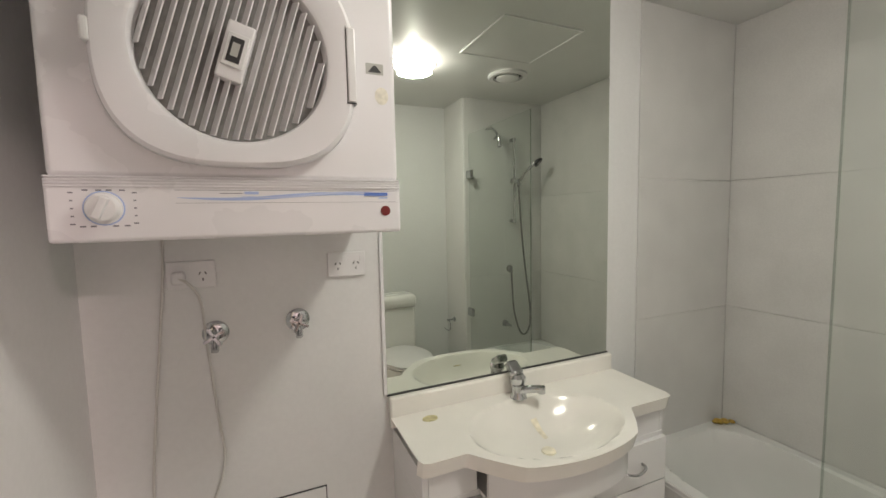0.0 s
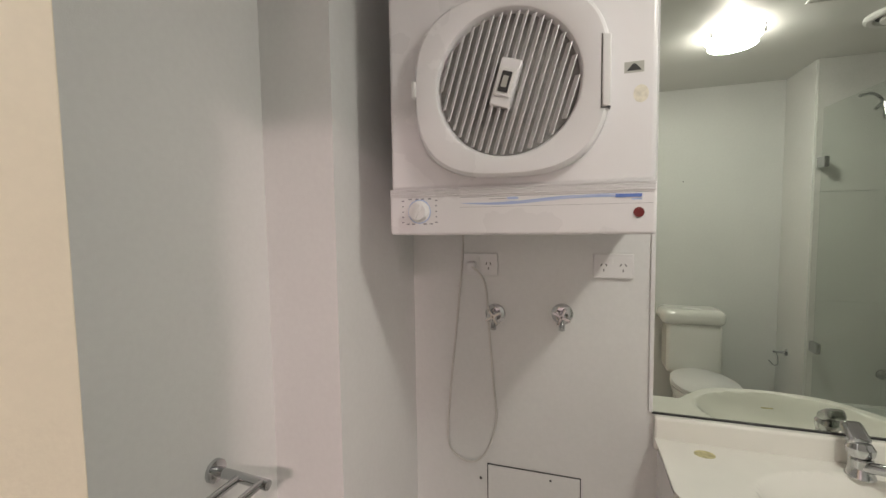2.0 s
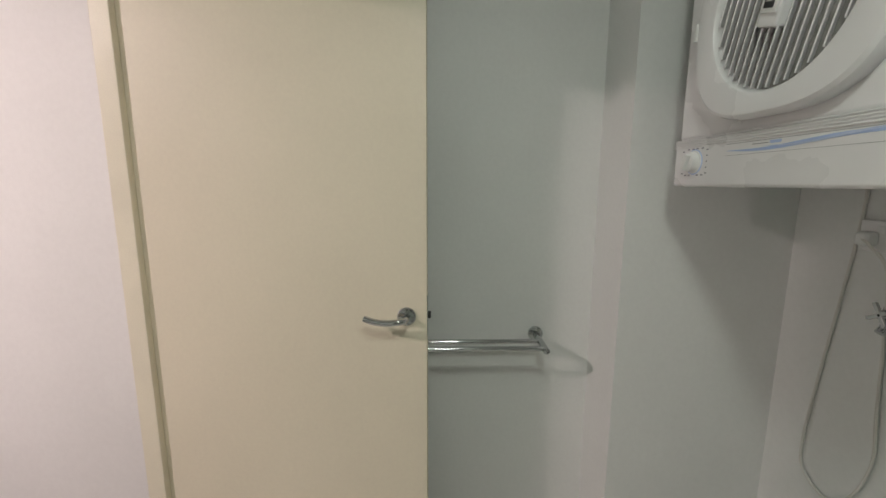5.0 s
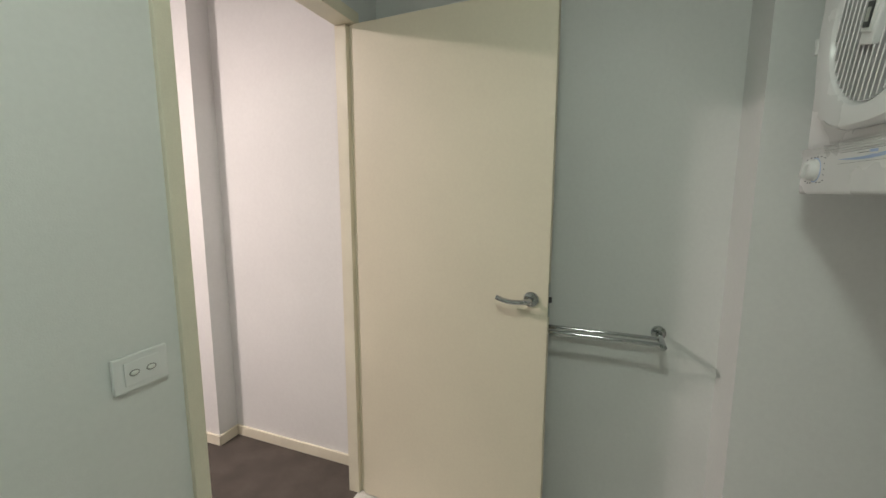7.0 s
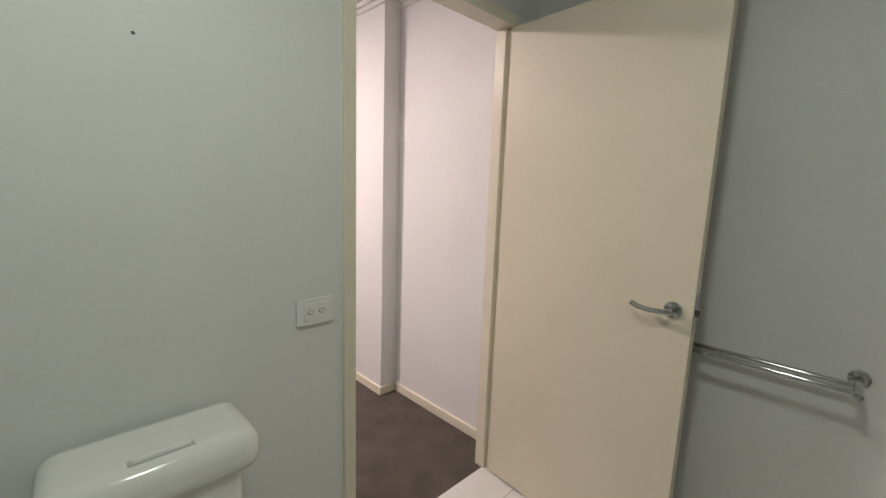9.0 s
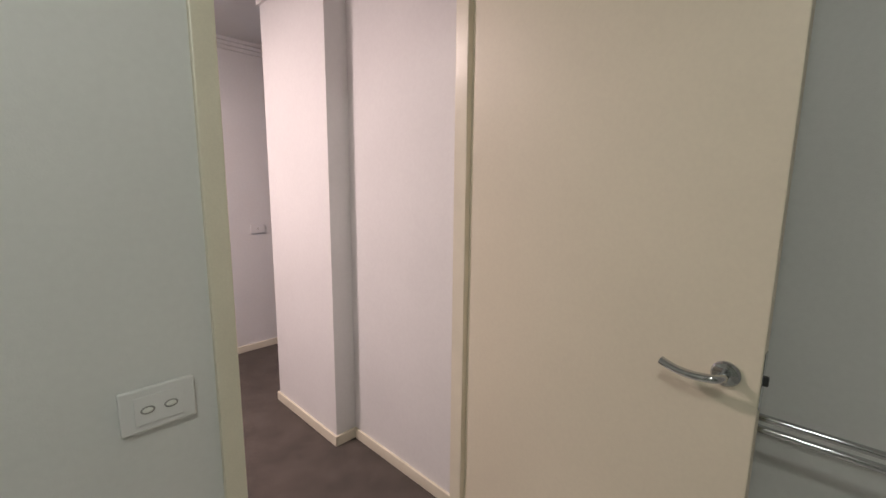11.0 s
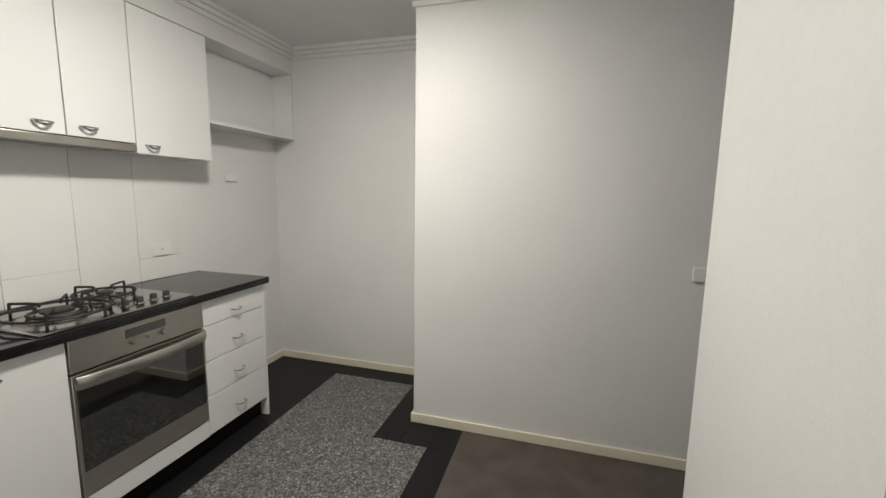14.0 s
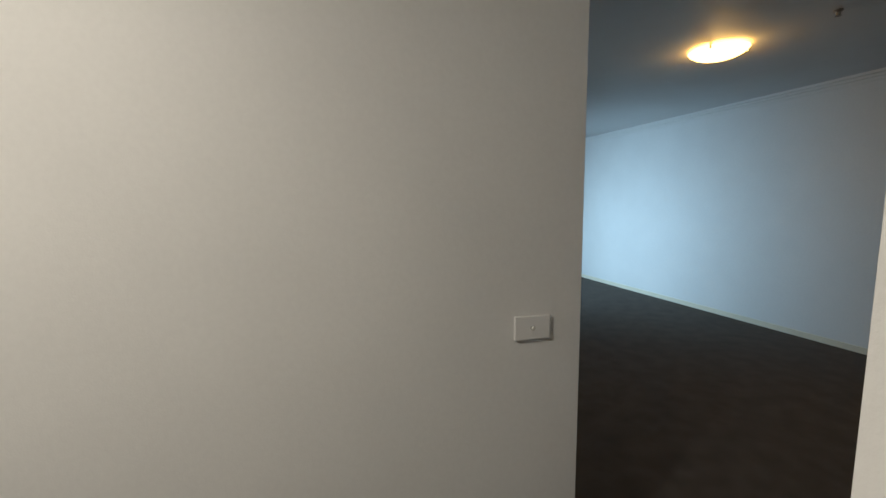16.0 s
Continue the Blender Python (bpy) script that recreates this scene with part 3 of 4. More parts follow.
    part("small_print", box(0.616, 0.640, y, y + 0.0006, 1.4615, 1.4665), LBLUE, panel)
    kx, kz = 0.403, 1.438
    kn = part("dial", lathe([(0.027, 0), (0.0265, 0.003), (0.024, 0.004), (0.022, 0.016), (0.020, 0.018)], (kx, 1.428, kz), (0, -1, 0), 40), PLAST, panel, "round white timer dial")
    part("grip", box(-0.0065, 0.0065, 1.401, 1.414, -0.019, 0.019, 0.003, m=Matrix.Translation((kx, 0, kz)) @ Matrix.Rotation(radians(25), 4, "Y")), PLAST, kn)
    for dx, n in ((-0.043, 5), (0.043, 5)):
        for k in range(n):
            pz, w = kz - 0.026 + k * 0.013, 0.007 if k in (0, 4) else 0.004
            part("dial_mark", box(kx + dx - w / 2, kx + dx + w / 2, y, y + 0.0006, pz - 0.0012, pz + 0.0012), GREYPRINT, panel)
    for dz, xs in ((0.030, (-0.024, -0.006, 0.008, 0.026)), (-0.030, (-0.030, -0.016, 0.014, 0.030))):
        for dx in xs:
            part("dial_mark", box(kx + dx - 0.004, kx + dx + 0.004, y, y + 0.0006, kz + dz - 0.0013, kz + dz + 0.0013), GREYPRINT, panel)
    part("dial_ring", lathe([(0.029, 0), (0.029, 0.0008), (0.027, 0.001)], (kx, 1.4282, kz), (0, -1, 0), 40), LBLUE, panel, "thin blue ring around the dial")
    part("screw", lathe([(0.005, 0), (0.004, 0.002)], (0.921, 1.50, 1.43), (1, 0, 0), 12), GREYROSE, t, "small side screw")
    return t


dryer_ob = dryer()


def cord(pts, name, label):
    return part(name, tube(pts, 0.0038, 8, 12), CORD, dryer_ob, label)


y = N - 0.006
cord([(0.427, N - 0.04, 1.262), (0.452, N - 0.042, 1.245), (0.474, y - 0.01, 1.19), (0.482, y, 1.05), (0.497, y, 0.85), (0.506, y, 0.72), (0.470, y, 0.60), (0.410, y, 0.553), (0.345, y, 0.585), (0.330, y, 0.66), (0.345, y, 0.85), (0.372, y, 1.10), (0.391, y, 1.30), (0.393, y, 1.40)], "power_cord", "white dryer power cord hanging in a loop")
part("plug", box(0.411, 0.443, N - 0.044, N - 0.010, 1.243, 1.277, 0.008, 3), PLAST, dryer_ob, "white plug in the socket")


def washer_tap(x, z, turn, label):
    t = thing("wall_tap", (x, N, z), label, "tap", "washing machine taps")
    part("flange", lathe([(0.035, 0), (0.034, 0.006), (0.025, 0.011), (0.018, 0.012)], (x, N, z), (0, -1, 0)), CHROME, t)
    part("spindle", lathe([(0.013, 0), (0.013, 0.028), (0.010, 0.030), (0.010, 0.042), (0.008, 0.044)], (x, N - 0.009, z), (0, -1, 0), 20), CHROME, t)
    part("spout", tube([(x, N - 0.024, z - 0.004), (x, N - 0.034, z - 0.03), (x, N - 0.044, z - 0.043)], 0.010, 12), CHROME, t)
    m = Matrix.Translation((x, N - 0.05, z)) @ Matrix.Rotation(radians(turn), 4, "Y")
    for a in (0, 90):
        part("handle_bar", box(-0.030, 0.030, -0.004, 0.004, -0.0045, 0.0045, 0.002, m=m @ Matrix.Rotation(radians(a), 4, "Y")), CHROME, t)
    return t


washer_tap(0.504, 1.095, 60, "chrome washing machine tap with a cross handle")
washer_tap(0.725, 1.106, 25, "chrome washing machine tap with a cross handle")

hatch = thing("access_panel", (0.63, N, 0.25), "white access panel with a dark gap in the wall", "access panel")
part("gap", box(0.472, 0.788, N - 0.002, N, 0.25, 0.555), DARKP, hatch)
part("cover", box(0.4755, 0.7845, N - 0.006, N - 0.001, 0.253, 0.5515, 0.002), BATH_PAINT, hatch)
for x, z in ((0.69, 0.532), (0.55, 0.29)):
    part("screw", lathe([(0.004, 0), (0.003, 0.002)], (x, N - 0.006, z), (0, -1, 0), 10), GREYROSE, hatch)
solid("wall_screw", lathe([(0.004, 0), (0.003, 0.003)], (1.485, 0.0, 1.672), (0, 1, 0), 10), GREYROSE, "small dark screw in the wall above the toilet", "screw")
solid("wall_screw", lathe([(0.005, 0), (0.004, 0.003)], (0.448, N, 0.495), (0, -1, 0), 10), GREYROSE, "small dark screw in the wall", "screw")

mirror = thing("wall_mirror", (1.49, N, 0.812), "large frameless mirror above the vanity", "mirror")
part("silvered_glass", box(0.997, 1.974, N - 0.006, N - 0.001, 0.814, 2.297), MIRROR, mirror, smooth=False)
part("edge_strip", box(0.985, 0.997, N - 0.008, N - 0.0005, 0.814, 2.297, 0.001), PLAST, mirror)
part("seal", box(0.995, 1.978, N - 0.0095, N - 0.0005, 0.8095, 0.8145), DARKP, mirror)


# vanity with a bowed basin top
def front_y(x):
    k = max(0.0, 1 - ((x - 1.455) / 0.315) ** 2)
    s = k ** 0.5
    return 1.572 - 0.165 * s * min(1.0, s * 1.3)


vx0, vx1, vz = 1.0, 1.985, 0.742
vanity = thing("vanity_unit", (1.49, 1.7, 0), "white bathroom vanity with a bowed basin top", "vanity")


def vanity_top(u, v):
    x = vx0 + (vx1 - vx0) * u
    end = min(x - vx0, vx1 - x)
    yf = front_y(x) + (0.03 - math.sqrt(max(0.0, 0.03 ** 2 - (0.03 - end) ** 2)) if end < 0.03 else 0)
    if v < 0.12:
        k = v / 0.12
        a = k * math.pi / 2
        return (x, yf + 0.014 * (1 - math.sin(a)) - 0.014 + 0.0, vz - 0.05 + 0.05 * math.sin(a)) if k < 1 else (x, yf - 0.014, vz)
    w = (v - 0.12) / 0.88
    yy = yf + (N - 0.028 - yf) * w
    r = math.hypot((x - 1.455) / 0.272, (yy - 1.605) / 0.182)
    z = vz
    if r < 1:
        z -= 0.10 * (1 - r ** 3.2) ** 1.1
    lip = min(abs(yy - yf) / 0.02, 1)
    return (x, yy - 0.014 * (1 - lip), z)


part("basin_top", sheet(vanity_top, 110, 60), BASIN, vanity, "glossy cream basin top")


def streak(u, v):
    yy = 1.735 - 0.075 * u
    x = 1.492 + (v - 0.5) * 0.026 * (1 - 0.35 * u)
    r = math.hypot((x - 1.455) / 0.272, (yy - 1.605) / 0.182)
    return (x, yy, vz + 0.0012 - (0.10 * (1 - r ** 3.2) ** 1.1 if r < 1 else 0))


part("limescale_streak", sheet(streak, 12, 4), RUST, vanity, "faint yellow limescale streak")
up = part("upstand", box(vx0, vx1 + 0.0, N - 0.03, N - 0.0005, vz - 0.04, 0.809, 0.008, 3), BASIN, vanity)
part("drain", lathe([(0.024, 0), (0.022, 0.004), (0.010, 0.003)], (1.455, 1.60, vz - 0.099), (0, 0, 1)), RUST, vanity, "yellowed drain plug")
part("overflow", box(1.435, 1.475, 1.452, 1.458, vz - 0.05, vz - 0.042, 0.002), GRIME, vanity, "stained overflow slot")
part("soap_recess", lathe([(0.027, 0.0), (0.026, 0.0015), (0.018, 0.001)], (1.118, 1.79, vz), (0, 0, 1), 24, 1.0, 0.75), GRIME, vanity, "yellowed round plug in the top")
part("carcass", box(1.012, 1.970, 1.590, N - 0.001, 0.10, 0.600, 0.002), CABINET, vanity)
for a, b in ((1.012, 1.030), (1.952, 1.970)):
    part("side_panel", box(a, b, 1.590, N - 0.001, 0.601, vz - 0.046, 0.001), CABINET, vanity)
for a, b in ((1.031, 1.185), (1.725, 1.951)):
    part("front_rail", box(a, b, 1.590, 1.604, 0.601, vz - 0.046, 0.001), CABINET, vanity)
part("kickboard", box(1.03, 1.95, 1.63, N - 0.01, 0, 0.10), CABINET, vanity)
xs = [1.19 + 0.53 * i / 16 for i in range(17)]
outl = [(x, front_y(x) + 0.022) for x in xs] + [(1.72, 1.592), (1.19, 1.592)]
part("bow_base", prism(outl, 0.592, 0.604), CABINET, vanity)
shell = [(x, front_y(x) + 0.020) for x in xs] + [(x, front_y(x) + 0.030) for x in xs[::-1]]
part("bow_apron", prism(shell, 0.605, vz - 0.040), CABINET, vanity, "white apron under the basin bow")
for a, b, n in ((1.014, 1.305, "door"), (1.308, 1.625, "door"), (1.628, 1.968, "drawer")):
    if n == "door":
        d = part("door", box(a, b, 1.572, 1.589, 0.105, 0.585, 0.002), CABINET, vanity)
    else:
        for z0, z1 in ((0.425, 0.585), (0.265, 0.421), (0.105, 0.261)):
            d = part("drawer", box(a, b, 1.572, 1.589, z0, z1, 0.002), CABINET, vanity)
            zc = (z0 + z1) / 2 + 0.005
            part("handle", tube([(1.755, 1.574, zc), (1.757, 1.553, zc - 0.006), (1.80, 1.545, zc - 0.014), (1.843, 1.553, zc - 0.006), (1.845, 1.574, zc)], 0.005, 10), CHROME, d, "chrome bow handle")

btap = thing("basin_mixer", (1.470, 1.795, vz), "chrome single-lever basin mixer", "tap")
part("base_body", lathe([(0.031, 0), (0.030, 0.006), (0.026, 0.014), (0.025, 0.046), (0.022, 0.050)], (1.470, 1.795, vz), (0, 0, 1)), CHROME, btap)
part("spout", tube([(1.470, 1.785, vz + 0.026), (1.486, 1.760, vz + 0.040), (1.506, 1.740, vz + 0.046), (1.520, 1.728, vz + 0.046)], 0.014, 14), CHROME, btap)
part("aerator", rod((1.521, 1.727, vz + 0.058), (1.521, 1.726, vz + 0.032), 0.0145, 18, bevel=0.002), CHROME, btap)
lev = part("lever", lathe([(0.024, 0), (0.029, 0.008), (0.030, 0.022), (0.022, 0.036), (0.010, 0.041)], (1.470, 1.797, vz + 0.050), (0, 0.12, 1)), CHROME, btap)
paddle = Matrix.Translation((1.468, 1.818, vz + 0.098)) @ Matrix.Rotation(radians(34), 4, "X")
part("lever_paddle", box(-0.024, 0.024, -0.030, 0.034, -0.016, 0.016, 0.011, 3, m=paddle), CHROME, lev, "thick chrome lever rising to the wall")



# bath with a rolled rim
def bath_shell():
    x0, x1, y0, y1, zr = 2.065, 2.776, 0.352, 1.870, 0.335

    def f(u, v):
        x, yy = x0 + (x1 - x0) * u, y0 + (y1 - y0) * v
        a, b = abs(2 * u - 1), abs(2 * v - 1)
        a2, b2 = a / 0.84, b / 0.93
        r = (a2 ** 5 + b2 ** 5) ** 0.2
        d = max(0.0, 1 - r)
        z = zr - 0.30 * (1 - math.exp(-(d / 0.10) ** 1.3)) if r < 1 else zr
        if u == 0:
            z = zr - 0.02
        return (x, yy, z + 0.003 * math.exp(-((r - 1.03) / 0.05) ** 2))
    return sheet(f, 60, 90)


bath = thing("bathtub", (2.42, 1.11, 0), "white enamelled bathtub set between tiled walls", "bathtub")
part("tub", bath_shell(), ACRYL, bath)
part("side_panel", box(2.067, 2.082, 0.352, 1.870, 0.004, 0.332, 0.003), WTILE, bath)
part("waste", lathe([(0.03, 0), (0.027, 0.004), (0.012, 0.002)], (2.42, 0.62, 0.036), (0, 0, 1)), CHROME, bath)
bm = bmesh.new()
for k, (dx, dy, r) in enumerate(((0, 0, 0.022), (0.03, -0.012, 0.020), (0.055, -0.03, 0.015), (-0.02, 0.005, 0.013))):
    own = bmesh.new()
    bmesh.ops.create_icosphere(own, subdivisions=2, radius=r)
    for v in own.verts:
        v.co *= 1 + 0.2 * noise.noise(v.co * 60 + Vector((k, 0, 0)))
        v.co.z *= 0.55
    bmesh.ops.translate(own, verts=own.verts, vec=(2.70 + dx, 1.838 + dy, 0.348))
    join(bm, own)
solid("soap_bar", bm, SOAP, "worn orange-brown soap scraps on the bath corner", "soap")


# toilet
wc = thing("toilet", (1.53, 0.3, 0), "white close-coupled toilet with its lid closed", "toilet")
part("cistern", box(1.365, 1.695, 0.018, 0.200, 0.375, 0.715, 0.022, 3), CERAMIC, wc)
lid = part("cistern_lid", box(1.325, 1.711, 0.010, 0.222, 0.705, 0.810, 0.042, 4), CERAMIC, wc)
# no hollow is cut: the recess shade is the grey of this plate
part("flush_recess", box(1.456, 1.574, 0.166, 0.188, 0.8065, 0.8106, 0.002), PALEGREY, lid, "thin grey plate standing for the shaded flush recess")
part("flush_button", tube([(1.464, 0.178, 0.809), (1.490, 0.1775, 0.8105), (1.515, 0.177, 0.811), (1.540, 0.1775, 0.8105), (1.566, 0.178, 0.809)], 0.006, 8), PLAST, lid, "bowed flush button bar")
part("pan", lathe([(0.10, 0), (0.105, 0.08), (0.12, 0.2), (0.175, 0.34), (0.185, 0.38), (0.17, 0.386)], (1.53, 0.435, 0), (0, 0, 1), 40, 1.0, 1.35), CERAMIC, wc)
part("seat", lathe([(0.182, 0), (0.186, 0.010), (0.178, 0.016)], (1.53, 0.44, 0.386), (0, 0, 1), 40, 1.0, 1.33), PLAST, wc)
part("seat_lid", lathe([(0.182, 0), (0.185, 0.010), (0.170, 0.019), (0.05, 0.024)], (1.53, 0.44, 0.403), (0, 0, 1), 40, 1.0, 1.33), PLAST, wc)
part("pan_neck", box(1.44, 1.62, 0.02, 0.30, 0.0, 0.376, 0.03, 3), CERAMIC, wc)

# toilet roll holder on the boxed wall
tp = thing("toilet_roll_holder", (2.06, 0.14, 0.5), "empty chrome toilet roll holder", "holder")
part("rose", lathe([(0.022, 0), (0.02, 0.006), (0.01, 0.008)], (2.06, 0.14, 0.55), (-1, 0, 0)), CHROME, tp)
part("post", rod((2.055, 0.14, 0.55), (1.99, 0.14, 0.55), 0.007), CHROME, tp)
part("wire", tube([(1.995, 0.14, 0.55), (1.992, 0.19, 0.545), (1.992, 0.20, 0.49), (1.992, 0.14, 0.465), (1.992, 0.08, 0.475)], 0.0035, 8), CHROME, tp)

# shower screen and shower
screen = thing("shower_screen", (2.09, 0.76, 0.335), "frameless hinged glass bath screen", "shower screen")
g = part("pane", box(2.087, 2.093, 0.375, 1.165, 0.36, 2.02, 0.001, 1), GLASS, screen, "clear glass panel", smooth=False)
g.visible_shadow = False
for z in (0.66, 1.72):
    h = part("hinge", box(2.078, 2.102, 0.345, 0.425, z - 0.03, z + 0.03, 0.003), CHROME, screen, "chrome glass hinge")
part("bottom_seal", box(2.085, 2.095, 0.375, 1.165, 0.337, 0.360), PLAST, screen)
part("edge_strip", box(2.0868, 2.0932, 1.165, 1.169, 0.36, 2.02), EDGEGLASS, screen)

sh = thing("shower_set", (2.48, 0.352, 0.96), "chrome hand shower on a slide rail", "shower")
part("slide_rail", rod((2.484, 0.400, 1.35), (2.484, 0.400, 2.01), 0.009), CHROME, sh)
for z in (1.36, 2.0):
    part("bracket", rod((2.484, 0.352, z), (2.484, 0.412, z), 0.016, bevel=0.003), CHROME, sh)
part("slider", box(2.455, 2.53, 0.385, 0.425, 1.655, 1.695, 0.006), CHROME, sh)
hs = part("hand_shower", tube([(2.512, 0.415, 1.63), (2.53, 0.45, 1.71), (2.57, 0.50, 1.78), (2.60, 0.53, 1.815)], 0.012, 12), CHROME, sh)
part("spray_head", lathe([(0.015, 0), (0.036, 0.015), (0.04, 0.028), (0.036, 0.032)], (2.60, 0.53, 1.825), (0.5, 0.55, -0.66)), GREYROSE, hs)
part("hose", tube([(2.512, 0.42, 1.63), (2.535, 0.42, 1.30), (2.575, 0.42, 0.95), (2.62, 0.42, 0.62), (2.60, 0.42, 0.46), (2.53, 0.42, 0.44), (2.465, 0.42, 0.62), (2.458, 0.40, 0.85), (2.465, 0.38, 0.96)], 0.007, 10), HOSE, sh, "grey metal shower hose")
part("outlet_elbow", lathe([(0.032, 0), (0.030, 0.010), (0.016, 0.02), (0.014, 0.035)], (2.465, 0.346, 0.97), (0, 1, 0)), CHROME, sh)
part("arm", tube([(2.33, 0.35, 2.0), (2.33, 0.40, 2.03), (2.26, 0.45, 2.06), (2.20, 0.46, 2.05)], 0.008, 10), CHROME, sh)
part("head", rod((2.33, 0.42, 2.02), (2.335, 0.43, 1.93), 0.013), CHROME, sh)
mx = solid("bath_spout", lathe([(0.03, 0), (0.028, 0.012), (0.012, 0.02), (0.012, 0.09), (0.009, 0.095)], (2.42, 0.345, 0.52), (0, 1, 0)), CHROME, "chrome wall spout above the bath", "tap")

# towel rail
rail = thing("towel_rail", (0, 0.90, 0.86), "chrome double towel rail on the wall behind the door", "towel rail")
for yy in (0.62, 1.177):
    r = part("rose", lathe([(0.026, 0), (0.025, 0.008), (0.012, 0.011)], (0, yy, 0.866), (1, 0, 0)), CHROME, rail)
    part("arm", rod((0.005, yy, 0.866), (0.146, yy, 0.859), 0.011, bevel=0.002), CHROME, r)
for x in (0.070, 0.130):
    part("bar", rod((x, 0.62, 0.863), (x, 1.177, 0.863), 0.0085), CHROME, rail)


# ceiling fittings
def oyster(name, x, y, z, r, glow, label, clips=True):
    t = thing(name, (x, y, z - 0.09), label, "ceiling light", "ceiling lights")
    part("base", lathe([(r * 0.72, 0), (r * 0.72, 0.02), (r * 0.6, 0.022)], (x, y, z), (0, 0, -1)), PLAST, t)
    prof = [(r * math.sin(a), 0.016 + 0.062 * (1 - math.cos(a)) / (1 - math.cos(1.35))) for a in (1.35, 1.2, 1.0, 0.8, 0.6, 0.4, 0.2, 0.02)]
    prof = [(rr, 0.094 - h) for rr, h in prof]
    d = part("diffuser", lathe(prof, (x, y, z), (0, 0, -1), 40), glow, t, "glowing glass dome")
    d.visible_shadow = False
    for k in range(3):
        a = radians(30 + 120 * k)
        part("clip", box(x + math.cos(a) * r * 0.95 - 0.006, x + math.cos(a) * r * 0.95 + 0.006, y + math.sin(a) * r * 0.95 - 0.006, y + math.sin(a) * r * 0.95 + 0.006, z - 0.04, z - 0.001, 0.002), CHROME, t)
    return t


oyster("ceiling_light", *BATH_LAMP, BATH_Z, 0.130, BATHGLOW, "lit round white glass bathroom ceiling light")
oyster("ceiling_light", *KITCHEN_LAMP, HALL_Z, 0.17, KITGLOW, "lit round white glass kitchen ceiling light")
oyster("ceiling_light", *LIVING_LAMP, HALL_Z, 0.195, WARMGLOW, "amber glowing round glass living room ceiling light")
solid("sprinkler_head", lathe([(0.022, 0), (0.022, 0.008), (0.010, 0.012), (0.010, 0.03), (0.016, 0.034)], (-2.42, -3.42, HALL_Z), (0, 0, -1)), GREYP, "small grey sprinkler head on the ceiling", "sprinkler")
fan = thing("exhaust_vent", (2.12, 0.88, BATH_Z - 0.03), "round white ceiling exhaust vent", "vent")
part("ring", lathe([(0.125, 0), (0.125, 0.012), (0.115, 0.02), (0.095, 0.02), (0.09, 0.002)], (2.12, 0.88, BATH_Z), (0, 0, -1), 40), PLAST, fan)
part("core", lathe([(0.088, 0), (0.088, 0.006), (0.05, 0.006)], (2.12, 0.88, BATH_Z), (0, 0, -1), 40), DARKP, fan)
part("disc", lathe([(0.072, 0), (0.072, 0.012), (0.05, 0.018), (0.01, 0.02)], (2.12, 0.88, BATH_Z - 0.012), (0, 0, -1), 40), PLAST, fan)
ch = thing("ceiling_hatch", (1.90, 1.34, BATH_Z - 0.01), "square ceiling access panel with a pale edge", "access panel")
part("hatch_panel", box(1.676, 2.116, 1.116, 1.556, BATH_Z - 0.005, BATH_Z), CEIL_BATH, ch)
for a in ((1.668, 1.676, 1.108, 1.564), (2.116, 2.124, 1.108, 1.564), (1.676, 2.116, 1.108, 1.116), (1.676, 2.116, 1.556, 1.564)):
    part("edge_trim", box(*a, BATH_Z - 0.008, BATH_Z, 0.001), PLAST, ch)


# ---- kitchen ----
def bow_handle(parent, c, axis, w=0.07, out=(-1, 0, 0), plate=False):
    """A chrome bow handle centred at c along the given axis, sagging a little; wall units have a crescent backing."""
    c, ax, o = Vector(c), Vector(axis), Vector(out)
    dn = Vector((0, 0, -0.9 if plate else -0.35))
    pts = [c - ax * w / 2, c - ax * w / 2 + o * 0.016 + dn * 0.002, c - ax * w * 0.28 + o * 0.023 + dn * 0.012, c + o * 0.026 + dn * 0.017, c + ax * w * 0.28 + o * 0.023 + dn * 0.012, c + ax * w / 2 + o * 0.016 + dn * 0.002, c + ax * w / 2]
    part("handle", tube(pts, 0.005 if plate else 0.0042, 8, 5), CHROME, parent, "chrome bow handle")
    if plate:
        part("handle_bar", tube([c - ax * w / 2 + o * 0.014, c + o * 0.014, c + ax * w / 2 + o * 0.014], 0.0032, 8, 3), CHROME, parent)


FX, TOPZ = 2.27, 0.887
# drawer unit at the end of the run
du = thing("drawer_unit", (2.53, -2.16, 0), "white four-drawer kitchen base unit", "cabinet", "kitchen base units")
part("carcass", box(2.29, E - 0.001, -2.372, -1.942, 0.115, 0.845), CABINET, du)
part("end_panel", box(FX, E - 0.001, -2.390, -2.372, 0.0, 0.847, 0.001), CABINET, du)
for z0, z1 in ((0.711, 0.842), (0.522, 0.707), (0.333, 0.518), (0.12, 0.329)):
    d = part("drawer", box(FX, FX + 0.018, -2.370, -1.941, z0, z1, 0.002), CABINET, du)
    bow_handle(d, (FX, -2.153, (z1 - 0.085) if z1 > 0.8 else (z0 + z1) / 2 - 0.02 + 0.0), (0, 1, 0), 0.062)
part("kickboard", box(2.32, 2.335, -2.372, -1.942, 0, 0.115), KICK, du)

# oven
ov = thing("built_in_oven", (2.5, -1.643, 0), "stainless steel built-in oven under the gas hob", "oven")
part("body", box(2.285, 2.77, -1.935, -1.352, 0.205, 0.842), KICK, ov)
fascia = part("fascia", box(FX - 0.006, FX + 0.018, -1.936, -1.351, 0.715, 0.842, 0.003), STEEL, ov, "brushed steel control fascia")
part("display", box(FX - 0.008, FX - 0.005, -1.735, -1.555, 0.785, 0.822, 0.001), OVENGLASS, fascia)
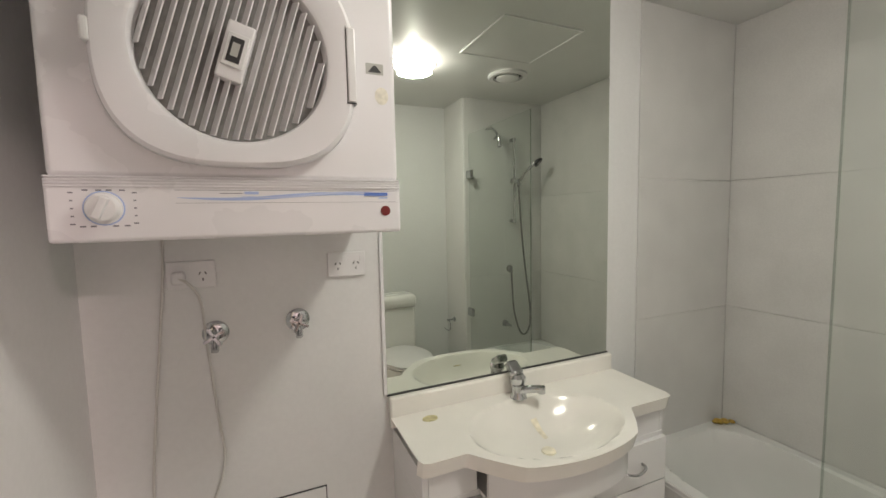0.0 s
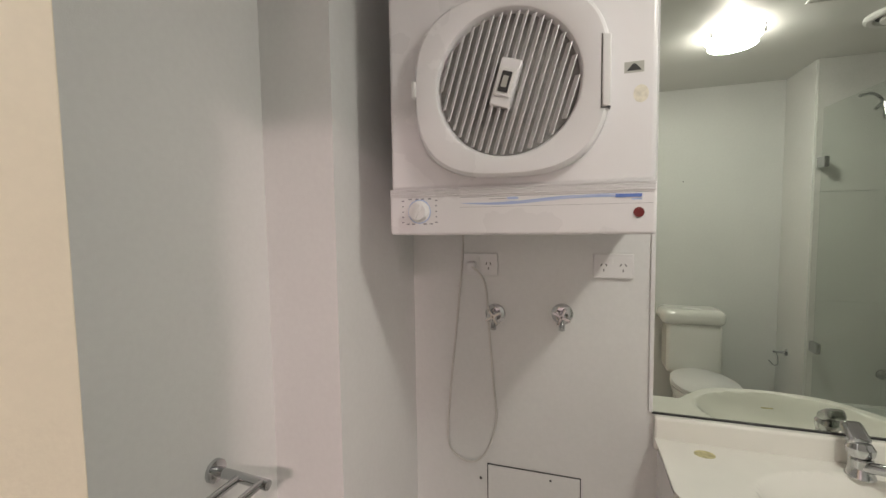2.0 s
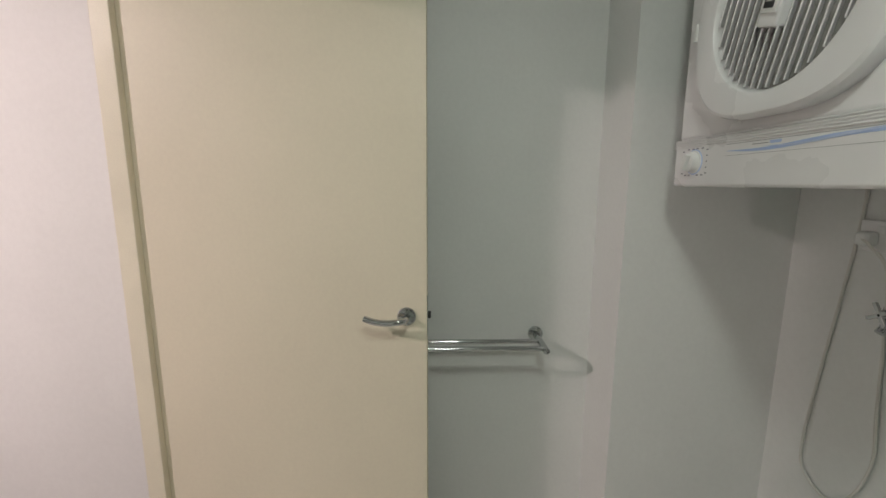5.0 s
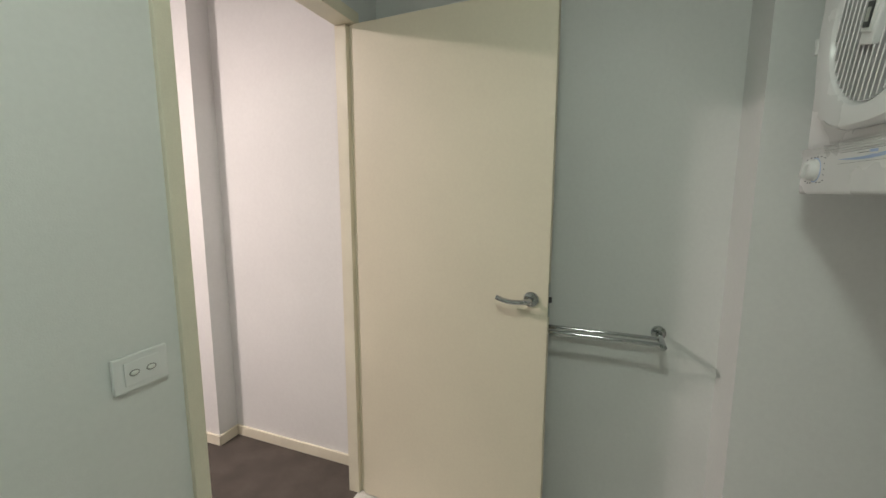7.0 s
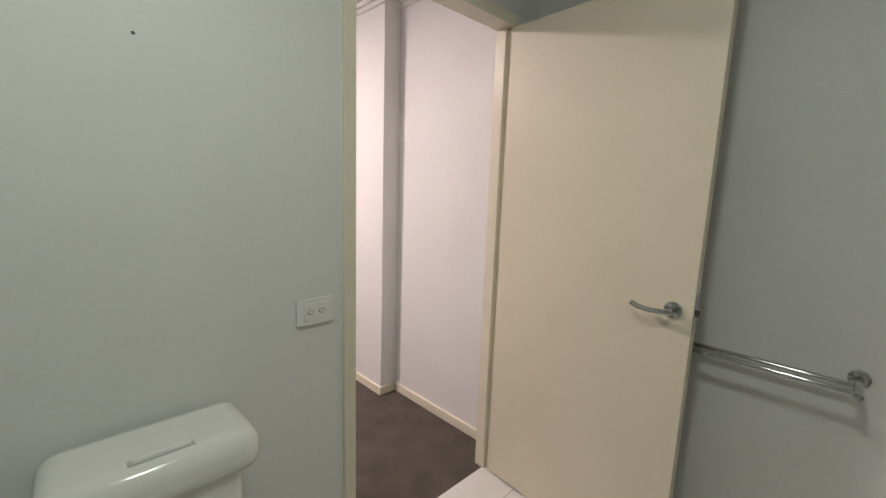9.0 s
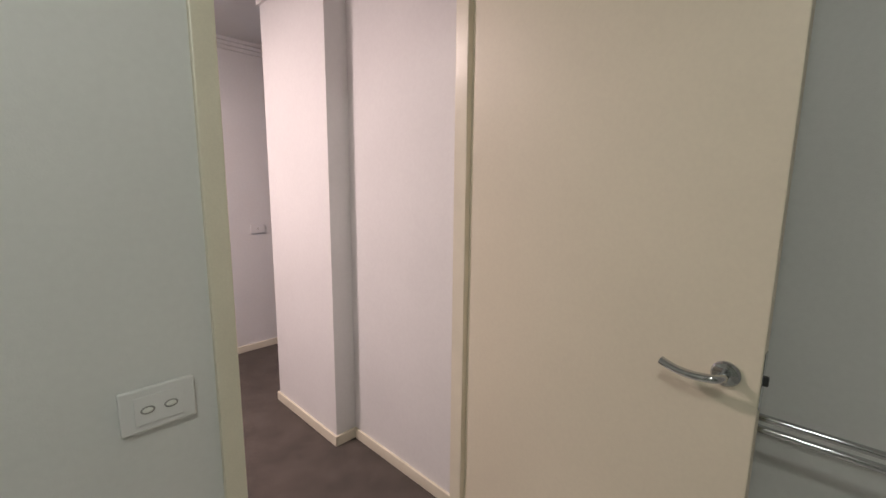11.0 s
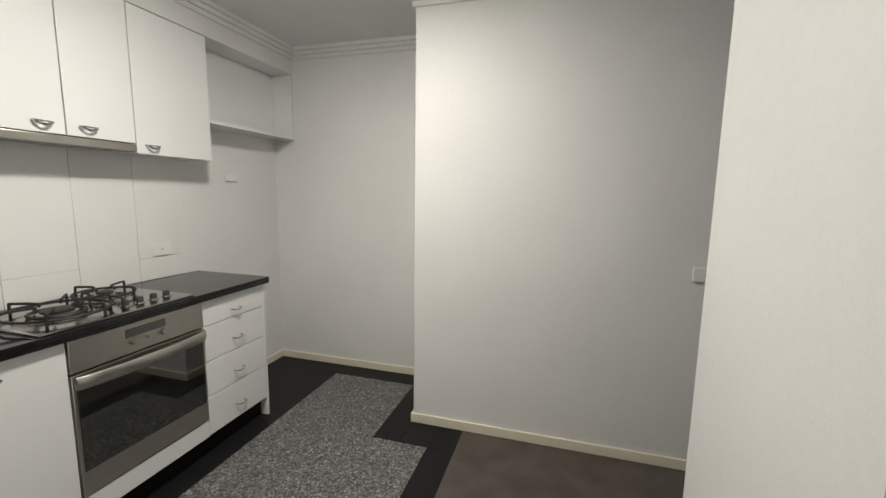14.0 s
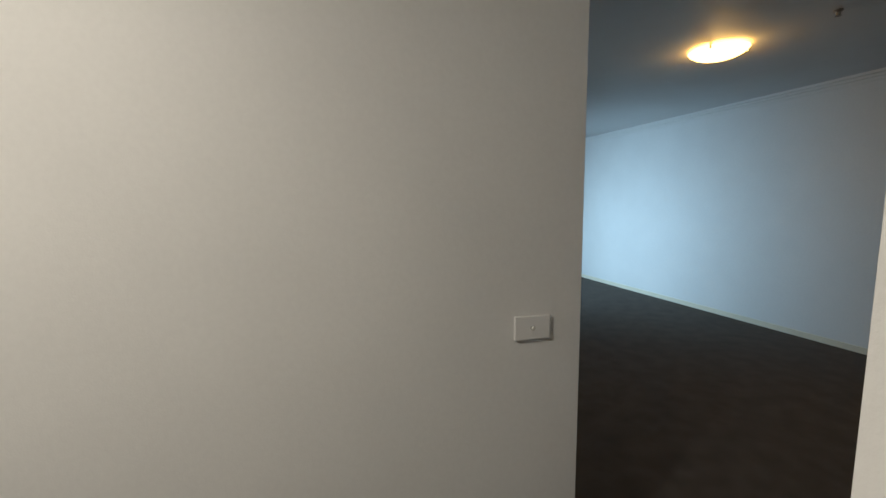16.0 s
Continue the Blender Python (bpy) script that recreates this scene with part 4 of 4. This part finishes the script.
for yy in (-1.586, -1.650, -1.718):
    r = 0.009 if yy == -1.650 else 0.016
    part("knob", lathe([(r, 0), (r, 0.012), (r * 0.85, 0.018)], (FX - 0.006, yy, 0.768), (-1, 0, 0), 24), STEEL, fascia)
odoor = part("oven_door", box(FX - 0.006, FX + 0.018, -1.936, -1.351, 0.215, 0.708, 0.003), STEEL, ov, "brushed steel oven door")
part("oven_window", box(FX - 0.009, FX - 0.005, -1.924, -1.363, 0.315, 0.668, 0.001), OVENGLASS, odoor, "dark reflective oven glass")


def bar(u, v):
    yy = -1.93 + 0.573 * u
    a = 2 * math.pi * v
    out = 0.012 + 0.034 * math.sin(math.pi * u) ** 0.6
    return (FX - 0.006 - out + 0.010 * math.cos(a), yy, 0.678 + 0.026 * math.sin(a))


part("door_handle", sheet(bar, 30, 14), STEEL, odoor, "curved full-width steel handle")
part("plinth_panel", box(FX, FX + 0.016, -1.938, -1.350, 0.115, 0.205, 0.001), CABINET, ov)
part("kickboard", box(2.32, 2.335, -1.942, -1.348, 0, 0.115), KICK, ov)


def base_unit(y0, y1, hand):
    t = thing("base_cabinet", ((FX + E) / 2, (y0 + y1) / 2, 0), "white laminate kitchen base cabinet", "cabinet", "kitchen base units")
    part("carcass", box(2.29, E - 0.001, y0, y1, 0.115, 0.845), CABINET, t)
    d = part("door", box(FX, FX + 0.018, y0 + 0.002, y1 - 0.002, 0.12, 0.842, 0.002), CABINET, t)
    bow_handle(d, (FX, hand, 0.785), (0, 1, 0), 0.072)
    part("kickboard", box(2.32, 2.335, y0, y1, 0, 0.115), KICK, t)


base_unit(-1.347, -1.051, -1.12)
base_unit(-1.049, -0.665, -0.94)

# peninsula along the bathroom wall
pen = thing("peninsula_cabinet", (1.6, -0.36, 0), "white laminate peninsula cabinet under black worktop", "cabinet", "kitchen base units")
part("carcass", box(1.02, E - 0.001, -0.625, -0.095, 0.115, 0.847), CABINET, pen)
part("end_panel", box(1.000, 1.019, -0.643, -0.072, 0, 0.8515, 0.001), CABINET, pen)
for a, b in ((1.022, 1.44), (1.443, 1.86), (1.863, 2.268)):
    d = part("door", box(a, b, -0.643, -0.627, 0.12, 0.842, 0.002), CABINET, pen)
    bow_handle(d, ((a + b) / 2, -0.643, 0.78), (1, 0, 0), 0.072, (0, -1, 0))
part("kickboard", box(1.02, 2.3, -0.60, -0.585, 0, 0.115), KICK, pen)
wp = thing("worktop_peninsula", (1.6, -0.37, 0.852), "glossy black worktop on the peninsula", "worktop")
part("slab", box(0.978, 2.243, -0.672, -0.072, 0.866, 0.893, 0.004), GRANITE, wp)
part("front_edge", box(0.979, 2.243, -0.671, -0.630, 0.852, 0.8665, 0.003), GRANITE, wp)
part("end_edge", box(0.979, 1.010, -0.629, -0.072, 0.852, 0.8665, 0.003), GRANITE, wp)
part("packer", box(1.012, 2.243, -0.628, -0.073, 0.852, 0.8655), KICK, wp)
ww = thing("worktop", (2.52, -1.24, 0.848), "glossy black kitchen worktop along the wall", "worktop")
part("slab", box(2.245, E - 0.001, -2.408, -0.072, 0.861, TOPZ, 0.004), GRANITE, ww)
part("front_edge", box(2.246, 2.276, -2.407, -0.674, 0.848, 0.8615, 0.003), GRANITE, ww)
part("end_edge", box(2.277, E - 0.001, -2.407, -2.378, 0.848, 0.8615, 0.003), GRANITE, ww)
part("packer", box(2.278, E - 0.002, -2.376, -0.674, 0.848, 0.8605), KICK, ww)

# gas hob
hob = thing("gas_hob", (2.5, -1.58, TOPZ), "stainless gas hob with black cast-iron pan supports", "hob")
part("tray", box(2.262, 2.735, -1.893, -1.270, TOPZ, TOPZ + 0.010, 0.004), HOBSTEEL, hob)
burners = ((2.470, -1.450, 0.064, 0.168), (2.600, -1.715, 0.040, 0.118))
for bx, by, br, ring_r in burners:
    part("burner_dish", lathe([(ring_r * 0.72, 0), (ring_r * 0.70, 0.003), (ring_r * 0.5, 0.0015)], (bx, by, TOPZ + 0.010), (0, 0, 1), 40), HOBSTEEL, hob)
    b = part("burner", lathe([(br, 0), (br, 0.012), (br * 0.8, 0.016)], (bx, by, TOPZ + 0.0115), (0, 0, 1)), STEEL, hob)
    part("burner_cap", lathe([(br * 0.84, 0), (br * 0.84, 0.008), (br * 0.6, 0.011)], (bx, by, TOPZ + 0.0275), (0, 0, 1)), IRON, b)
    if br > 0.05:
        part("burner_ring", tube([(bx + 0.088 * math.cos(radians(a)), by + 0.088 * math.sin(radians(a)), TOPZ + 0.022) for a in range(0, 361, 15)], 0.007, 8, 1), IRON, b)
    gr = part("pan_support", tube([(bx + ring_r * math.cos(radians(a)), by + ring_r * math.sin(radians(a)), TOPZ + 0.030) for a in range(0, 361, 15)], 0.0055, 8, 1), IRON, hob, "round black cast-iron pan support")
    for k in range(6 if br > 0.05 else 4):
        a = radians(20 + k * (60 if br > 0.05 else 90))
        c, sn = math.cos(a), math.sin(a)
        o, n = ring_r + 0.012, ring_r * 0.42
        part("prong", tube([(bx + o * c, by + o * sn, TOPZ + 0.011), (bx + o * c, by + o * sn, TOPZ + 0.050), (bx + (o - 0.012) * c, by + (o - 0.012) * sn, TOPZ + 0.056), (bx + n * c, by + n * sn, TOPZ + 0.055), (bx + n * c, by + n * sn, TOPZ + 0.044)], 0.0055, 6, 4), IRON, gr)
for k in range(2):
    part("link_bar", tube([(2.33 + 0.20 * k, -1.605, TOPZ + 0.011), (2.33 + 0.20 * k, -1.605, TOPZ + 0.05), (2.38 + 0.20 * k, -1.612, TOPZ + 0.055), (2.43 + 0.18 * k, -1.625, TOPZ + 0.05)], 0.0055, 6, 4), IRON, hob)
for k in range(4):
    kb = part("knob", lathe([(0.0155, 0), (0.0145, 0.018), (0.0125, 0.022)], (2.352, -1.628 - 0.064 * k, TOPZ + 0.016), (0, 0, 1), 20), DARKP, hob, "black hob knob on a steel collar")
    part("collar", lathe([(0.021, 0), (0.020, 0.005), (0.017, 0.006)], (2.352, -1.628 - 0.064 * k, TOPZ + 0.010), (0, 0, 1), 20), CHROME, kb)


# wall cabinets
def wall_unit(y0, y1, z0, hand, label="white laminate kitchen wall cabinet"):
    t = thing("wall_cabinet", (2.70, (y0 + y1) / 2, z0), label, "cabinet", "kitchen wall units")
    part("carcass", box(2.624, E - 0.001, y0, y1, z0 + 0.002, 2.294), CABINET, t)
    d = part("door", box(2.605, 2.622, y0 + 0.0015, y1 - 0.0015, z0, 2.290, 0.002), CABINET, t)
    bow_handle(d, (2.605, hand, z0 + 0.045), (0, 1, 0), 0.062, plate=True)


wall_unit(-2.390, -1.931, 1.580, -2.01)
wall_unit(-1.929, -1.632, 1.628, -1.715)
wall_unit(-1.630, -1.336, 1.628, -1.545)
wall_unit(-1.334, -0.940, 1.590, -1.05)
wall_unit(-0.938, -0.545, 1.590, -0.83)
wall_unit(-0.543, -0.095, 1.590, -0.45)
hood = thing("range_hood", (2.68, -1.63, 1.585), "slim stainless steel slide-out range hood", "range hood")
part("front_rail", box(2.598, 2.614, -1.926, -1.338, 1.588, 1.622, 0.002), STEEL, hood)
part("body", box(2.614, E - 0.002, -1.926, -1.338, 1.592, 1.625), GREYP, hood)
shelf = thing("open_shelf", (2.70, -2.76, 1.80), "glossy white open shelf box beside the wall cabinets", "shelf")
part("shelf_board", box(2.605, E - 0.001, -3.199, -2.392, 1.803, 1.822, 0.001), CABINET, shelf)
part("back_panel", box(E - 0.012, E - 0.001, -3.187, -2.392, 1.822, 2.294), CABINET, shelf)
part("end_panel", box(2.612, E - 0.001, -3.199, -3.187, 1.822, 2.294), CABINET, shelf)


# ---- tiles ----
def tile_mesh(name, sx, sy, sz, material, bevel=0.0008):
    bm = box(-sx / 2, sx / 2, -sy / 2, sy / 2, -sz / 2, sz / 2, bevel, 1)
    return mesh_of(name, bm, material)


TILES = {}


def tile(parent, x0, x1, y0, y1, z0, z1, material, name="tile"):
    key = (round(x1 - x0, 3), round(y1 - y0, 3), round(z1 - z0, 3), material.name)
    if key not in TILES:
        TILES[key] = tile_mesh(name, x1 - x0, y1 - y0, z1 - z0, material)
    ob = new(name, TILES[key])
    ob.parent = parent
    ob.location = Vector(((x0 + x1) / 2, (y0 + y1) / 2, (z0 + z1) / 2)) - BASE[parent]
    return ob


J = 0.0007
ob = {o.name: o for o in scene.objects}
rows = ((0.335, 0.929), (0.929, 1.556), (1.556, 2.30))
bt = thing("wall_tiling", (2.46, N, 0.335), "large white wall tiles around the bath", "tiling", kind="structure")
for z0, z1 in rows:
    for x0, x1 in ((2.150, 2.776),):
        tile(bt, x0, x1 - 0.0002, N - 0.007, N - 0.0005, z0 + J, z1 - J, WTILE)
    for k in range(2):
        y0 = 0.352 + k * 0.7588
        tile(bt, 2.777, 2.7855, y0, y0 + 0.7586, z0 + J, z1 - J, WTILE)
    for x0, x1 in ((2.070, 2.42), (2.42, 2.776)):
        tile(bt, x0, x1 - 0.0002, 0.3455, 0.352, z0 + J, z1 - J, WTILE)
fb = ob["floor_bath"]
for i in range(11):
    for j in range(10):
        x0, y0 = 0.0 + i * 0.2, -0.033 + j * 0.2
        if x0 < 2.06:
            tile(fb, x0 + J, min(x0 + 0.2, 2.065) - J, y0 + J, min(y0 + 0.2, N) - J, -0.004, 0.002, FTILE)
sb = thing("splashback", (E, -1.2, 0.887), "white tiled kitchen splashback", "splashback", kind="structure")
edges = [-2.290, -2.033, -1.738, -1.447, -1.155, -0.863, -0.571, -0.279, -0.095]
for k, (a, b) in enumerate(zip(edges, edges[1:])):
    cut = 1.013 if k % 2 == 0 else 1.455
    for z0, z1 in ((0.888, cut), (cut, 1.60)):
        tile(sb, E - 0.006, E - 0.0005, a + J, b - J, z0 + J, z1 - J, SPLASH)
fk = ob["floor_kitchen"]


def lay(x0, x1, y0, y1, material, name="tile"):
    tile(fk, x0 + J * 0.6, x1 - J * 0.6, y0 + J * 0.6, y1 - J * 0.6, -0.006, 0.001, material, name)


# black border tiles
for y0, y1 in ((-2.585, -2.355), (-2.355, -1.83), (-1.83, -1.28), (-1.28, -0.73), (-0.73, -0.09)):
    lay(1.05, 1.205, y0, y1, BLACKTILE)
lay(1.205, 1.368, -2.585, -2.355, BLACKTILE)
lay(1.368, 1.535, -3.03, -2.355, BLACKTILE)
for x0, x1 in ((1.368, 1.80), (1.80, 2.175), (2.175, E)):
    lay(x0, x1, -3.20, -3.03, BLACKTILE)
for y0, y1 in ((-3.03, -2.41), (-2.41, -1.81), (-1.81, -1.21), (-1.21, -0.61), (-0.61, -0.09)):
    lay(2.175, E, y0, y1, BLACKTILE)
# grey flecked field
lay(1.535, 2.175, -3.03, -2.355, TERRAZZO, "field_tile")
for y0, y1 in ((-2.355, -1.60), (-1.60, -0.85), (-0.85, -0.09)):
    lay(1.205, 2.175, y0, y1, TERRAZZO, "field_tile")
